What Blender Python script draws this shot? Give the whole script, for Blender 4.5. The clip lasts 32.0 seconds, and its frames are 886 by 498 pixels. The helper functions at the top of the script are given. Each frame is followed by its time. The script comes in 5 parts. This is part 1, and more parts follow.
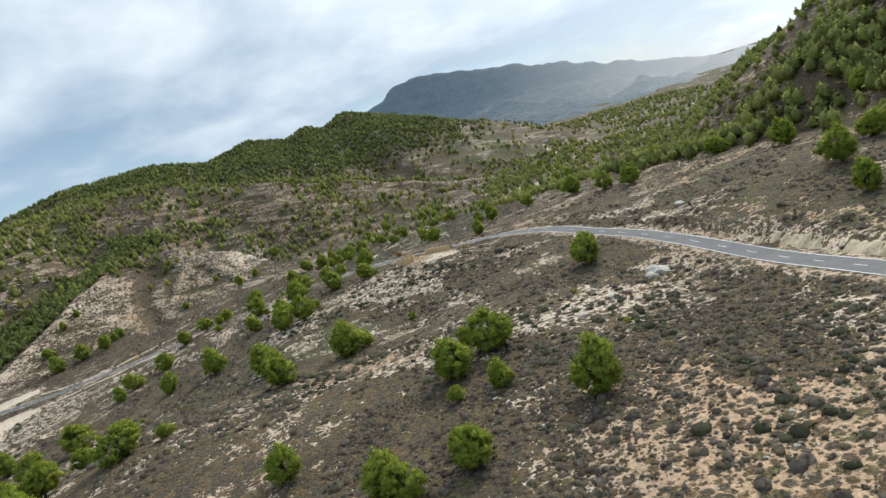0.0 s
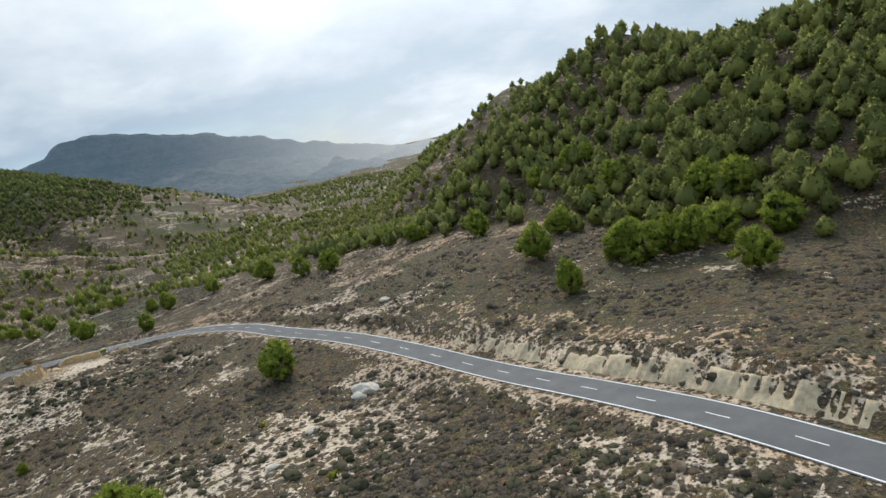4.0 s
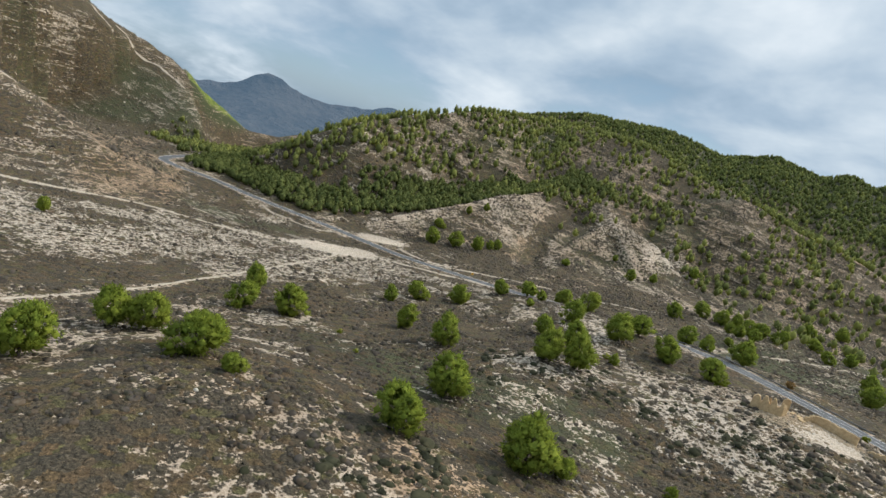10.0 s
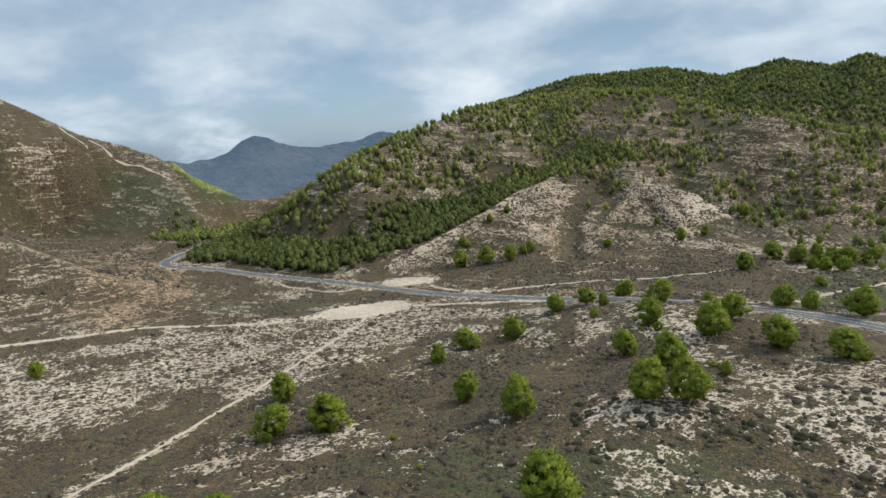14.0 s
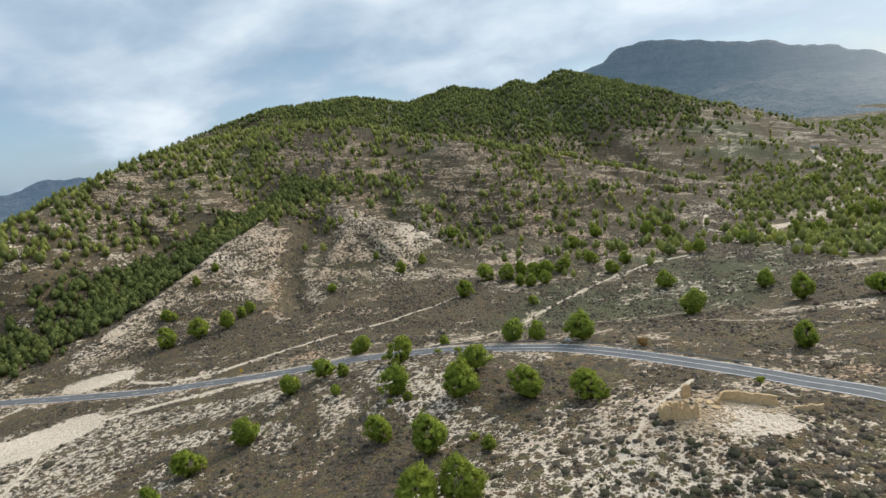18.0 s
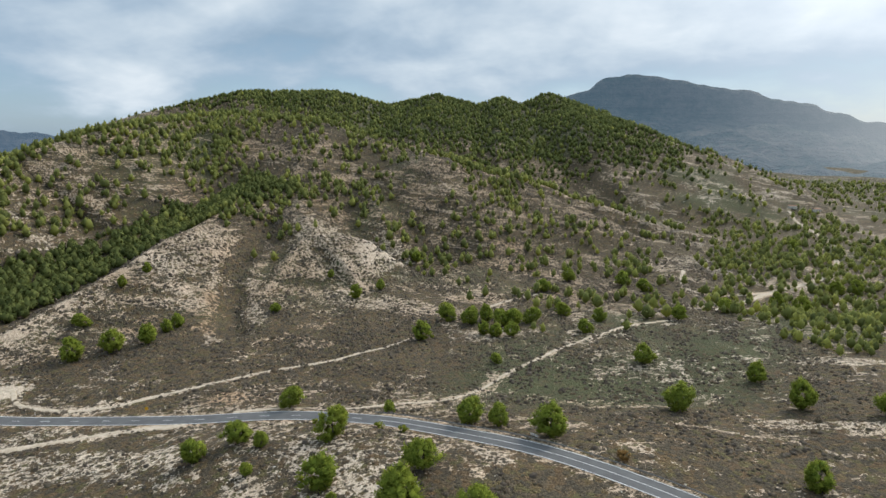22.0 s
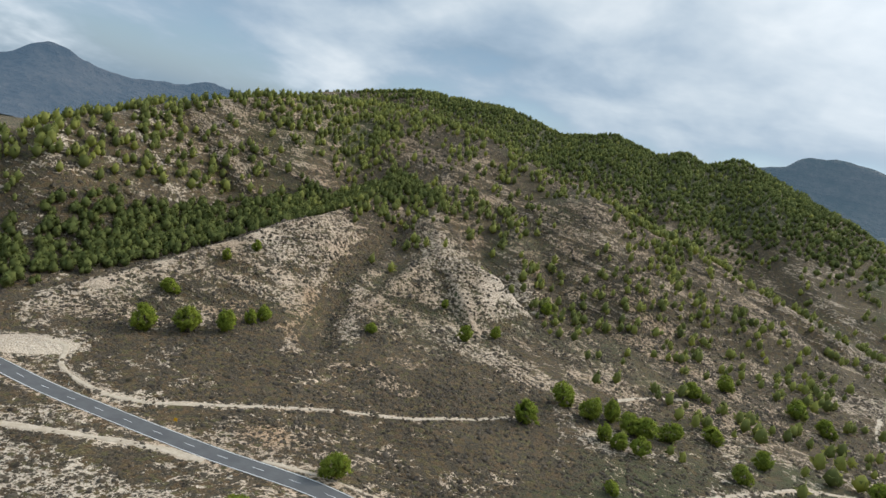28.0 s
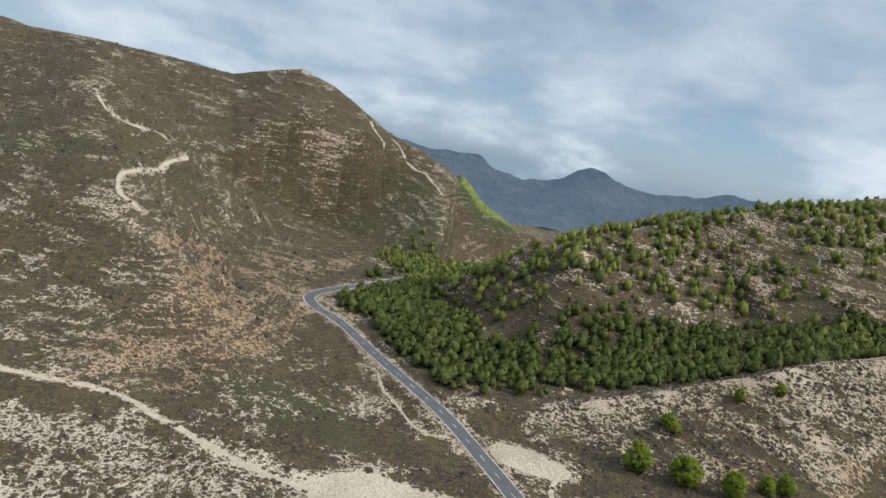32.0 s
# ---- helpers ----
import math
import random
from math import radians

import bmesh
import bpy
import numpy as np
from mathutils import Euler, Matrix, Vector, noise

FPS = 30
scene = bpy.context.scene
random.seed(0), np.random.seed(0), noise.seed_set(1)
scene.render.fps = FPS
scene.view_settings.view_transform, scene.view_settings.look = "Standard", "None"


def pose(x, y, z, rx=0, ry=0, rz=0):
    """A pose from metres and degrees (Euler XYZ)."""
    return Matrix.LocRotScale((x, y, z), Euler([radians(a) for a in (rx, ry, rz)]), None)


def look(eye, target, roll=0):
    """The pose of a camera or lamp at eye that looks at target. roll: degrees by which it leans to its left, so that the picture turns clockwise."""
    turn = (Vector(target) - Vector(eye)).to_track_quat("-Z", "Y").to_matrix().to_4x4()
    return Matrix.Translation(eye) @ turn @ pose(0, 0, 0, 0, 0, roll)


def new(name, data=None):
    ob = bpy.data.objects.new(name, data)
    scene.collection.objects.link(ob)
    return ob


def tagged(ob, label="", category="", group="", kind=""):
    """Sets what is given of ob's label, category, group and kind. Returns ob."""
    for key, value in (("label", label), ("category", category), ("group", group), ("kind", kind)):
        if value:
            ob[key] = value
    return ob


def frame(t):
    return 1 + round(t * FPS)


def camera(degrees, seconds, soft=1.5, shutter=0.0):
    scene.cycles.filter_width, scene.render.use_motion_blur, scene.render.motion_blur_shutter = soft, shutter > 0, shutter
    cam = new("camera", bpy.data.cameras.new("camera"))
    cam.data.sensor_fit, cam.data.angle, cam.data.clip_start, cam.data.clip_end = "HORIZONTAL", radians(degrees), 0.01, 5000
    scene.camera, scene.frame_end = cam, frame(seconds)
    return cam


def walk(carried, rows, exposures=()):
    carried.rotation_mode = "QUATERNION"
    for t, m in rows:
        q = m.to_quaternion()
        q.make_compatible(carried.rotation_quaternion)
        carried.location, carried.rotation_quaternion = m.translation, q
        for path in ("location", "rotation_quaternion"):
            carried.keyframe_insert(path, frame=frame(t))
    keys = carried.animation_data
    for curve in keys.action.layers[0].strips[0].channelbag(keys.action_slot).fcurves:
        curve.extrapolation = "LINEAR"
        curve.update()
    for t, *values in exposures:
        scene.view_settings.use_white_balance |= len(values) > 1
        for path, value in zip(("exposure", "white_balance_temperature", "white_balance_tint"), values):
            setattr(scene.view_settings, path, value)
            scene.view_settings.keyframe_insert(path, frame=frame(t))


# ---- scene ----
cam = camera(71.6, 32.0)

PATH = [
    (0, (0.00, 0.00, 23.40), (-0.00, 98.69, 7.24), -16.76),
    (0.5, (0.39, 3.85, 23.31), (8.52, 102.18, 7.06), -15.88),
    (1, (0.99, 7.59, 23.30), (16.21, 105.06, 6.92), -13.68),
    (1.5, (1.79, 11.26, 23.47), (22.40, 107.70, 6.94), -10.59),
    (2, (2.91, 15.17, 23.51), (27.85, 110.58, 6.92), -10.15),
    (2.5, (4.30, 19.07, 23.55), (33.94, 113.13, 6.99), -12.15),
    (3, (5.91, 22.74, 23.64), (41.33, 114.80, 7.16), -13.97),
    (3.5, (7.96, 26.45, 23.82), (49.76, 115.77, 7.28), -14.98),
    (4, (10.32, 30.12, 23.83), (57.69, 116.58, 7.04), -12.32),
    (4.5, (12.62, 33.80, 23.97), (63.11, 118.40, 6.85), -3.45),
    (6.5, (19.94, 48.15, 24.70), (61.08, 138.01, 9.44), 21.23),
    (7, (20.97, 52.80, 24.70), (49.82, 147.28, 9.18), 22.00),
    (7.5, (21.21, 57.40, 24.80), (29.53, 155.75, 8.69), 21.97),
    (8, (20.63, 62.15, 24.80), (5.31, 159.55, 8.11), 21.84),
    (8.5, (19.23, 66.20, 24.71), (-17.36, 157.71, 7.81), 21.64),
    (9, (17.36, 69.76, 24.86), (-31.65, 155.25, 7.81), 21.24),
    (9.5, (15.03, 72.75, 25.07), (-42.61, 152.64, 7.93), 19.41),
    (10, (12.42, 75.63, 25.37), (-51.68, 150.36, 7.82), 15.13),
    (10.5, (9.61, 78.34, 25.70), (-57.71, 150.04, 7.66), 5.84),
    (11, (6.85, 81.24, 26.04), (-61.57, 151.90, 7.99), 1.26),
    (11.5, (4.10, 84.07, 26.56), (-64.46, 154.63, 8.62), 0.62),
    (12, (1.35, 86.83, 27.39), (-67.19, 157.43, 9.57), 0.52),
    (12.5, (-1.42, 89.53, 28.29), (-69.95, 160.17, 10.58), 0.48),
    (13, (-4.25, 92.35, 29.23), (-72.78, 163.01, 11.59), 0.47),
    (13.5, (-7.00, 95.10, 30.27), (-75.57, 165.73, 12.68), -0.08),
    (15.5, (-15.56, 103.03, 35.21), (-73.13, 183.00, 18.17), -14.29),
    (16, (-17.36, 105.81, 35.87), (-68.92, 189.84, 19.13), -14.49),
    (16.5, (-19.12, 109.49, 36.80), (-64.58, 196.97, 20.06), -13.99),
    (17, (-20.63, 113.10, 37.79), (-59.99, 203.50, 21.11), -13.46),
    (17.5, (-21.91, 116.37, 39.10), (-55.22, 209.17, 22.40), -13.10),
    (18, (-23.27, 120.11, 40.54), (-51.89, 214.40, 23.51), -7.05),
    (18.5, (-24.46, 124.04, 41.72), (-50.94, 218.96, 24.68), -2.73),
    (19, (-25.46, 128.11, 42.77), (-51.05, 223.28, 25.84), -2.49),
    (19.5, (-26.20, 132.30, 43.79), (-51.04, 227.69, 26.94), -2.71),
    (20, (-27.19, 136.19, 45.03), (-51.13, 231.81, 28.18), -1.83),
    (20.5, (-27.98, 140.06, 46.20), (-51.26, 235.86, 29.43), 0.18),
    (21, (-28.84, 144.15, 47.40), (-51.99, 239.98, 30.66), 0.60),
    (21.5, (-30.12, 148.34, 48.74), (-53.23, 244.18, 31.95), 0.75),
    (22, (-31.07, 152.44, 49.92), (-54.19, 248.28, 33.15), 0.74),
    (22.5, (-31.82, 156.56, 51.03), (-54.95, 252.40, 34.29), 0.73),
    (23, (-32.75, 160.55, 52.06), (-55.91, 256.39, 35.39), 0.72),
    (23.5, (-33.68, 164.66, 53.10), (-56.84, 260.50, 36.39), 0.73),
    (24, (-34.71, 168.54, 53.53), (-57.84, 264.38, 36.82), 0.74),
    (24.5, (-35.65, 172.48, 53.60), (-58.82, 268.31, 36.90), 0.76),
    (26.5, (-40.78, 190.50, 51.78), (-67.87, 285.44, 35.93), 13.55),
    (27, (-42.49, 194.68, 51.43), (-75.61, 287.71, 35.70), 14.66),
    (27.5, (-44.29, 198.52, 51.38), (-83.25, 289.25, 35.53), 13.75),
    (28, (-46.07, 201.90, 51.61), (-90.51, 290.06, 35.66), 13.74),
    (28.5, (-48.39, 205.35, 51.56), (-98.40, 290.48, 35.70), 14.80),
    (29, (-51.12, 208.63, 51.39), (-107.55, 289.70, 35.76), 17.23),
    (29.5, (-54.25, 211.42, 51.27), (-117.66, 287.21, 35.91), 19.56),
    (30, (-57.81, 214.06, 51.40), (-130.49, 281.04, 36.17), 21.06),
    (30.5, (-61.45, 216.55, 51.38), (-143.17, 272.14, 36.16), 21.10),
    (31, (-65.58, 218.93, 51.33), (-154.35, 262.38, 36.14), 20.96),
    (31.5, (-69.64, 220.74, 51.42), (-162.23, 255.14, 35.83), 17.09),
    (32, (-73.50, 222.06, 51.77), (-168.06, 250.34, 35.67), 10.90),
]
walk(cam, [(t, look(eye, target, roll)) for t, eye, target, roll in PATH], [(0, 0.32), (3, 0.15), (4.5, -0.02), (6.5, -0.88), (7.5, -0.8), (8, -0.45), (8.5, 0.3), (9, 0.28), (10, 0.14), (11, 0.16), (13, 0.15), (18, 0.26), (20, 0.2), (24, 0.1), (28, 0.08), (32, 0.1)])

# ---- sky and sun: broken cloud, the sun veiled over the eastern mountain ----
SUN_TURN, SUN_HEIGHT = radians(-32), radians(40)
sun_way = Vector((-math.sin(SUN_TURN) * math.cos(SUN_HEIGHT), math.cos(SUN_TURN) * math.cos(SUN_HEIGHT), math.sin(SUN_HEIGHT)))
world = bpy.data.worlds.new("overcast_sky")
scene.world = world
world.use_nodes = True


class Tree:
    """Short hand for node trees."""

    def __init__(self, tree):
        self.tree = tree
        tree.nodes.clear()

    def node(self, kind, inputs=None, **settings):
        n = self.tree.nodes.new(kind)
        for key, value in settings.items():
            setattr(n, key, value)
        for key, value in (inputs or {}).items():
            if isinstance(value, bpy.types.NodeSocket):
                self.tree.links.new(value, n.inputs[key])
            else:
                n.inputs[key].default_value = value
        return n

    def math(self, op, a, b=0.0, c=0.0, clamp=False):
        return self.node("ShaderNodeMath", {0: a, 1: b, 2: c}, operation=op, use_clamp=clamp).outputs[0]

    def vector(self, op, a, b=(0, 0, 0)):
        n = self.node("ShaderNodeVectorMath", {0: a, 1: b}, operation=op)
        return n.outputs["Value"] if op in ("DOT_PRODUCT", "LENGTH") else n.outputs[0]

    def noise(self, vector, scale, detail=4.0, rough=0.55, distortion=0.0):
        return self.node("ShaderNodeTexNoise", {"Vector": vector, "Scale": scale, "Detail": detail, "Roughness": rough, "Distortion": distortion}).outputs["Fac"]

    def ramp(self, fac, *stops):
        n = self.node("ShaderNodeValToRGB", {"Fac": fac})
        r = n.color_ramp
        while len(r.elements) < len(stops):
            r.elements.new(0.5)
        for e, (at, colour) in zip(r.elements, stops):
            e.position = at
            e.color = (*colour, 1) if isinstance(colour, tuple) else (colour, colour, colour, 1)
        return n.outputs["Color"]

    def mix(self, fac, a, b, blend="MIX"):
        n = self.node("ShaderNodeMix", data_type="RGBA", blend_type=blend)
        for key, value in ((0, fac), (6, a), (7, b)):
            if isinstance(value, bpy.types.NodeSocket):
                self.tree.links.new(value, n.inputs[key])
            else:
                n.inputs[key].default_value = (*value, 1) if isinstance(value, tuple) and len(value) == 3 else value
        return n.outputs[2]

    def smooth(self, x, a, b):
        n = self.node("ShaderNodeMapRange", {0: x, 1: a, 2: b}, interpolation_type="SMOOTHSTEP")
        return n.outputs[0]


sky = Tree(world.node_tree)
way = sky.node("ShaderNodeTexCoord").outputs["Generated"]
up = sky.node("ShaderNodeSeparateXYZ", {0: way}).outputs[2]
clear = sky.node("ShaderNodeTexSky", sky_type="NISHITA", sun_disc=False, sun_elevation=SUN_HEIGHT, sun_rotation=-SUN_TURN).outputs[0]
clear = sky.mix(1.0, clear, (0.10, 0.10, 0.10), "MULTIPLY")
flat = sky.vector("DIVIDE", way, sky.node("ShaderNodeCombineXYZ", {0: sky.math("ADD", sky.math("ABSOLUTE", up), 0.34), 1: sky.math("ADD", sky.math("ABSOLUTE", up), 0.34), 2: 1.0}).outputs[0])
flat = sky.vector("MULTIPLY", flat, (1, 1, 0))
billow = sky.noise(sky.vector("ADD", flat, (5.3, 0.4, 0)), 1.25, 5, 0.5, 0.3)
fine = sky.noise(flat, 4.2, 4, 0.55, 0.2)
cloud = sky.math("ADD", sky.math("MULTIPLY", billow, 0.70), sky.math("MULTIPLY", fine, 0.30))
veil = sky.math("POWER", sky.math("MAXIMUM", sky.vector("DOT_PRODUCT", way, tuple(sun_way)), 0.0), 11.0)
shade = sky.ramp(cloud, (0.34, (0.24, 0.35, 0.47)), (0.46, (0.37, 0.48, 0.60)), (0.57, (0.54, 0.635, 0.725)), (0.71, (0.80, 0.86, 0.91)))
shade = sky.mix(veil, shade, (2.2, 2.22, 2.24))
cover = sky.math("MAXIMUM", sky.smooth(sky.math("ADD", cloud, sky.math("MULTIPLY", up, 1.6)), 0.46, 0.68), veil)
colour = sky.mix(cover, sky.mix(0.55, clear, (0.26, 0.44, 0.64)), shade)
# an overcast dome is brighter overhead as at the horizon
dome = sky.math("ADD", 1.0, sky.math("MULTIPLY", sky.smooth(up, 0.35, 1.0), 0.5))
back = sky.node("ShaderNodeBackground", {"Color": colour, "Strength": dome})
sky.node("ShaderNodeOutputWorld", {0: back.outputs[0]})

lamp = bpy.data.lights.new("sun", "SUN")
lamp.energy, lamp.angle, lamp.color = 2.1, radians(14), (1.0, 0.94, 0.83)
sun = new("sun", lamp)
sun.matrix_world = look((0, 0, 400), Vector((0, 0, 400)) - sun_way)


# ---- materials ----
def material(name, rough=0.9):
    m = bpy.data.materials.new(name)
    m.use_nodes = True
    t = Tree(m.node_tree)
    shader = t.node("ShaderNodeBsdfPrincipled", {"Roughness": rough, "Specular IOR Level": 0.25})
    t.node("ShaderNodeOutputMaterial", {0: shader.outputs[0]})
    t.place = t.node("ShaderNodeNewGeometry").outputs["Position"]
    t.shader = shader
    return m, t


def plug(t, name, socket):
    t.tree.links.new(socket, t.shader.inputs[name])


def relief(t, height, strength=0.5, distance=0.1):
    n = t.node("ShaderNodeBump", {"Height": height, "Strength": strength, "Distance": distance})
    plug(t, "Normal", n.outputs[0])


def earth():
    """Stony hillside: pale marl, rusty soil, grey scrub litter and thin grass, by the cover laid on the ground."""
    m, t = material("hillside_earth", 0.95)
    cover = t.node("ShaderNodeAttribute", attribute_name="cover")
    part = t.node("ShaderNodeSeparateColor", {0: cover.outputs["Color"]}).outputs
    bare, green, rust, far = part[0], part[1], part[2], cover.outputs["Alpha"]
    big = t.noise(t.place, 0.045, 5, 0.6)
    mid = t.noise(t.place, 0.35, 5, 0.62, 0.6)
    small = t.noise(t.place, 1.9, 4, 0.65)
    pebble = t.noise(t.place, 9.0, 3, 0.6)
    marl = t.ramp(t.math("ADD", t.math("MULTIPLY", small, 0.6), t.math("MULTIPLY", pebble, 0.4)), (0.34, (0.31, 0.235, 0.165)), (0.5, (0.57, 0.47, 0.36)), (0.66, (0.82, 0.73, 0.61)))
    clay = t.ramp(small, (0.3, (0.27, 0.165, 0.090)), (0.7, (0.55, 0.37, 0.225)))
    litter = t.ramp(t.math("ADD", t.math("MULTIPLY", small, 0.5), t.math("MULTIPLY", pebble, 0.5)), (0.36, (0.028, 0.022, 0.015)), (0.52, (0.089, 0.070, 0.047)), (0.68, (0.26, 0.205, 0.14)))
    herb = t.ramp(t.math("ADD", t.math("MULTIPLY", small, 0.5), t.math("MULTIPLY", pebble, 0.5)), (0.32, (0.034, 0.043, 0.018)), (0.7, (0.105, 0.110, 0.050)))
    # the canyon slope's own green, brightened in colour for the sun patch on it
    sunlit_herb = t.ramp(t.math("ADD", t.math("MULTIPLY", small, 0.5), t.math("MULTIPLY", t.noise(t.place, 0.12, 4, 0.6), 0.5)), (0.38, (0.07, 0.10, 0.022)), (0.62, (0.26, 0.31, 0.055)))
    herb = t.mix(t.smooth(green, 0.82, 0.95), herb, sunlit_herb)
    soil = t.mix(rust, marl, clay)
    # beds of harder rock that crop out along the contours
    strata = t.noise(t.vector("MULTIPLY", t.place, (0.07, 0.07, 0.9)), 1.0, 3, 0.6, 0.4)
    broad = t.noise(t.vector("MULTIPLY", t.vector("ADD", t.place, t.vector("MULTIPLY", t.node("ShaderNodeCombineXYZ", {2: t.vector("DOT_PRODUCT", t.place, (0.16, 0.05, 0.0))}).outputs[0], (1, 1, 1))), (0.022, 0.022, 0.26)), 1.0, 3, 0.6, 0.5)
    # scrub cushions of about a metre in two sizes, each with its own hue, and stones among them
    ragged = t.vector("ADD", t.place, t.vector("MULTIPLY", t.node("ShaderNodeTexNoise", {"Vector": t.place, "Scale": 2.2, "Detail": 3.0}).outputs["Color"], (0.7, 0.7, 0.7)))
    wide = t.node("ShaderNodeTexVoronoi", {"Vector": ragged, "Scale": 0.62, "Randomness": 1.0})
    tight = t.node("ShaderNodeTexVoronoi", {"Vector": ragged, "Scale": 1.5, "Randomness": 1.0})
    hue = t.node("ShaderNodeSeparateColor", {0: wide.outputs["Color"]}).outputs
    hue2 = t.node("ShaderNodeSeparateColor", {0: tight.outputs["Color"]}).outputs
    tuft = t.smooth(t.math("SUBTRACT", wide.outputs["Distance"], t.math("MULTIPLY", hue[0], 0.38)), 0.32, 0.12)
    tuft2 = t.smooth(t.math("SUBTRACT", tight.outputs["Distance"], t.math("MULTIPLY", hue2[0], 0.45)), 0.22, 0.06)
    tufts = t.math("MAXIMUM", tuft, tuft2)
    edge = t.math("ADD", t.math("ADD", bare, t.math("MULTIPLY", t.math("SUBTRACT", mid, 0.5), 2.3)), t.math("ADD", t.math("MULTIPLY", t.math("SUBTRACT", small, 0.5), 1.3), t.math("ADD", t.math("MULTIPLY", t.math("SUBTRACT", strata, 0.5), 2.0), t.math("MULTIPLY", t.math("SUBTRACT", broad, 0.5), 2.2))))
    open_soil = t.smooth(edge, 0.44, 0.56)
    open_soil = t.math("MULTIPLY", open_soil, t.math("SUBTRACT", 1.0, t.math("MULTIPLY", tufts, t.smooth(bare, 1.0, 0.85))), clamp=True)
    cushion = t.mix(1.0, litter, t.ramp(hue[1], (0.1, (0.75, 0.78, 0.78)), (0.45, (1.0, 0.98, 0.92)), (0.7, (1.35, 1.12, 0.85)), (0.95, (1.1, 1.22, 0.8))), "MULTIPLY")
    base = t.mix(t.smooth(t.math("ADD", green, t.math("MULTIPLY", t.math("SUBTRACT", mid, 0.5), 0.8)), 0.35, 0.7), cushion, herb)
    colour = t.mix(open_soil, base, soil)
    colour = t.mix(1.0, colour, t.ramp(big, (0.3, 0.78), (0.7, 1.16)), "MULTIPLY")
    plug(t, "Base Color", colour)
    mounds = t.math("MAXIMUM", t.math("MULTIPLY", tuft, 0.5), t.math("MULTIPLY", tuft2, 0.28))
    ledges = t.math("ADD", t.math("MULTIPLY", strata, 0.9), t.math("MULTIPLY", broad, 2.6))
    relief(t, t.math("ADD", t.math("ADD", t.math("ADD", t.math("MULTIPLY", small, 0.6), t.math("MULTIPLY", pebble, 0.12)), mounds), ledges), 0.9, 0.6)
    return m


def leafage(name, stops, tint, scale=0.5, thin=0.3):
    """Needles or leaves, varied from spray to spray and from plant to plant; a little light comes through them."""
    m, t = material(name, 0.8)
    g = t.node("ShaderNodeNewGeometry")
    each = t.node("ShaderNodeObjectInfo").outputs["Random"]
    value = t.math("ADD", t.math("MULTIPLY", g.outputs["Random Per Island"], 0.45), t.math("MULTIPLY", t.noise(t.place, scale, 3, 0.6), 0.6))
    colour = t.ramp(value, *stops)
    colour = t.mix(t.math("MULTIPLY", each, 0.4), colour, tint)
    plug(t, "Base Color", colour)
    t.shader.inputs["Specular IOR Level"].default_value = 0.12
    through_leaf = t.node("ShaderNodeBsdfTranslucent", {"Color": colour})
    mixed = t.node("ShaderNodeMixShader", {0: thin, 1: t.shader.outputs[0], 2: through_leaf.outputs[0]})
    t.node("ShaderNodeOutputMaterial", {0: mixed.outputs[0]}, is_active_output=True)
    return m


def plain(name, a, b, scale=1.0, rough=0.85, bump=0.3):
    m, t = material(name, rough)
    n = t.math("ADD", t.math("MULTIPLY", t.noise(t.place, scale, 5, 0.6), 0.6), t.math("MULTIPLY", t.noise(t.place, scale * 9, 3, 0.6), 0.4))
    plug(t, "Base Color", t.ramp(n, (0.3, a), (0.7, b)))
    relief(t, n, bump, 0.06)
    return m


EARTH = earth()
NEEDLES = leafage("pine_needles", ((0.2, (0.11, 0.155, 0.024)), (0.5, (0.225, 0.29, 0.042)), (0.85, (0.44, 0.49, 0.075))), (0.30, 0.335, 0.05), 0.5, 0.5)
WOODS = leafage("far_pine_needles", ((0.2, (0.12, 0.142, 0.052)), (0.5, (0.255, 0.28, 0.088)), (0.85, (0.47, 0.47, 0.13))), (0.25, 0.275, 0.09), 0.05, 0.58)
# darker than WOODS: the gully pines' own green, and the ridge's cloud shade
DARK_SHADED = leafage("dark_shaded_pine_needles", ((0.2, (0.072, 0.094, 0.030)), (0.5, (0.155, 0.185, 0.056)), (0.85, (0.30, 0.32, 0.095))), (0.155, 0.18, 0.058), 0.05, 0.5)
SCRUB = leafage("grey_scrub", ((0.25, (0.030, 0.026, 0.020)), (0.40, (0.072, 0.060, 0.047)), (0.50, (0.135, 0.112, 0.090)), (0.58, (0.062, 0.062, 0.032)), (0.68, (0.115, 0.078, 0.046)), (0.85, (0.21, 0.175, 0.125))), (0.072, 0.058, 0.048), 0.9, 0.12)
BARK = plain("pine_bark", (0.06, 0.045, 0.035), (0.16, 0.125, 0.10), 6.0)
DIRT = plain("track_dirt", (0.34, 0.27, 0.19), (0.62, 0.53, 0.42), 0.45, 0.95)
# ---- the lie of the land ----
def lattice(ix, iy, seed):
    h = (ix * 374761393 + iy * 668265263 + seed * 974634541) & 0x7FFFFFFF
    h = ((h ^ (h >> 13)) * 1274126177) & 0x7FFFFFFF
    return ((h ^ (h >> 16)) & 0xFFFF) / 65535.0


def grain(x, y, size, seed=0):
    """Smooth noise from -1 to 1 with cells of that size."""
    u, v = x / size, y / size
    ix, iy = np.floor(u).astype(np.int64), np.floor(v).astype(np.int64)
    fx, fy = u - ix, v - iy
    fx, fy = fx * fx * (3 - 2 * fx), fy * fy * (3 - 2 * fy)
    a, b = lattice(ix, iy, seed), lattice(ix + 1, iy, seed)
    c, d = lattice(ix, iy + 1, seed), lattice(ix + 1, iy + 1, seed)
    return 2 * ((a * (1 - fx) + b * fx) * (1 - fy) + (c * (1 - fx) + d * fx) * fy) - 1


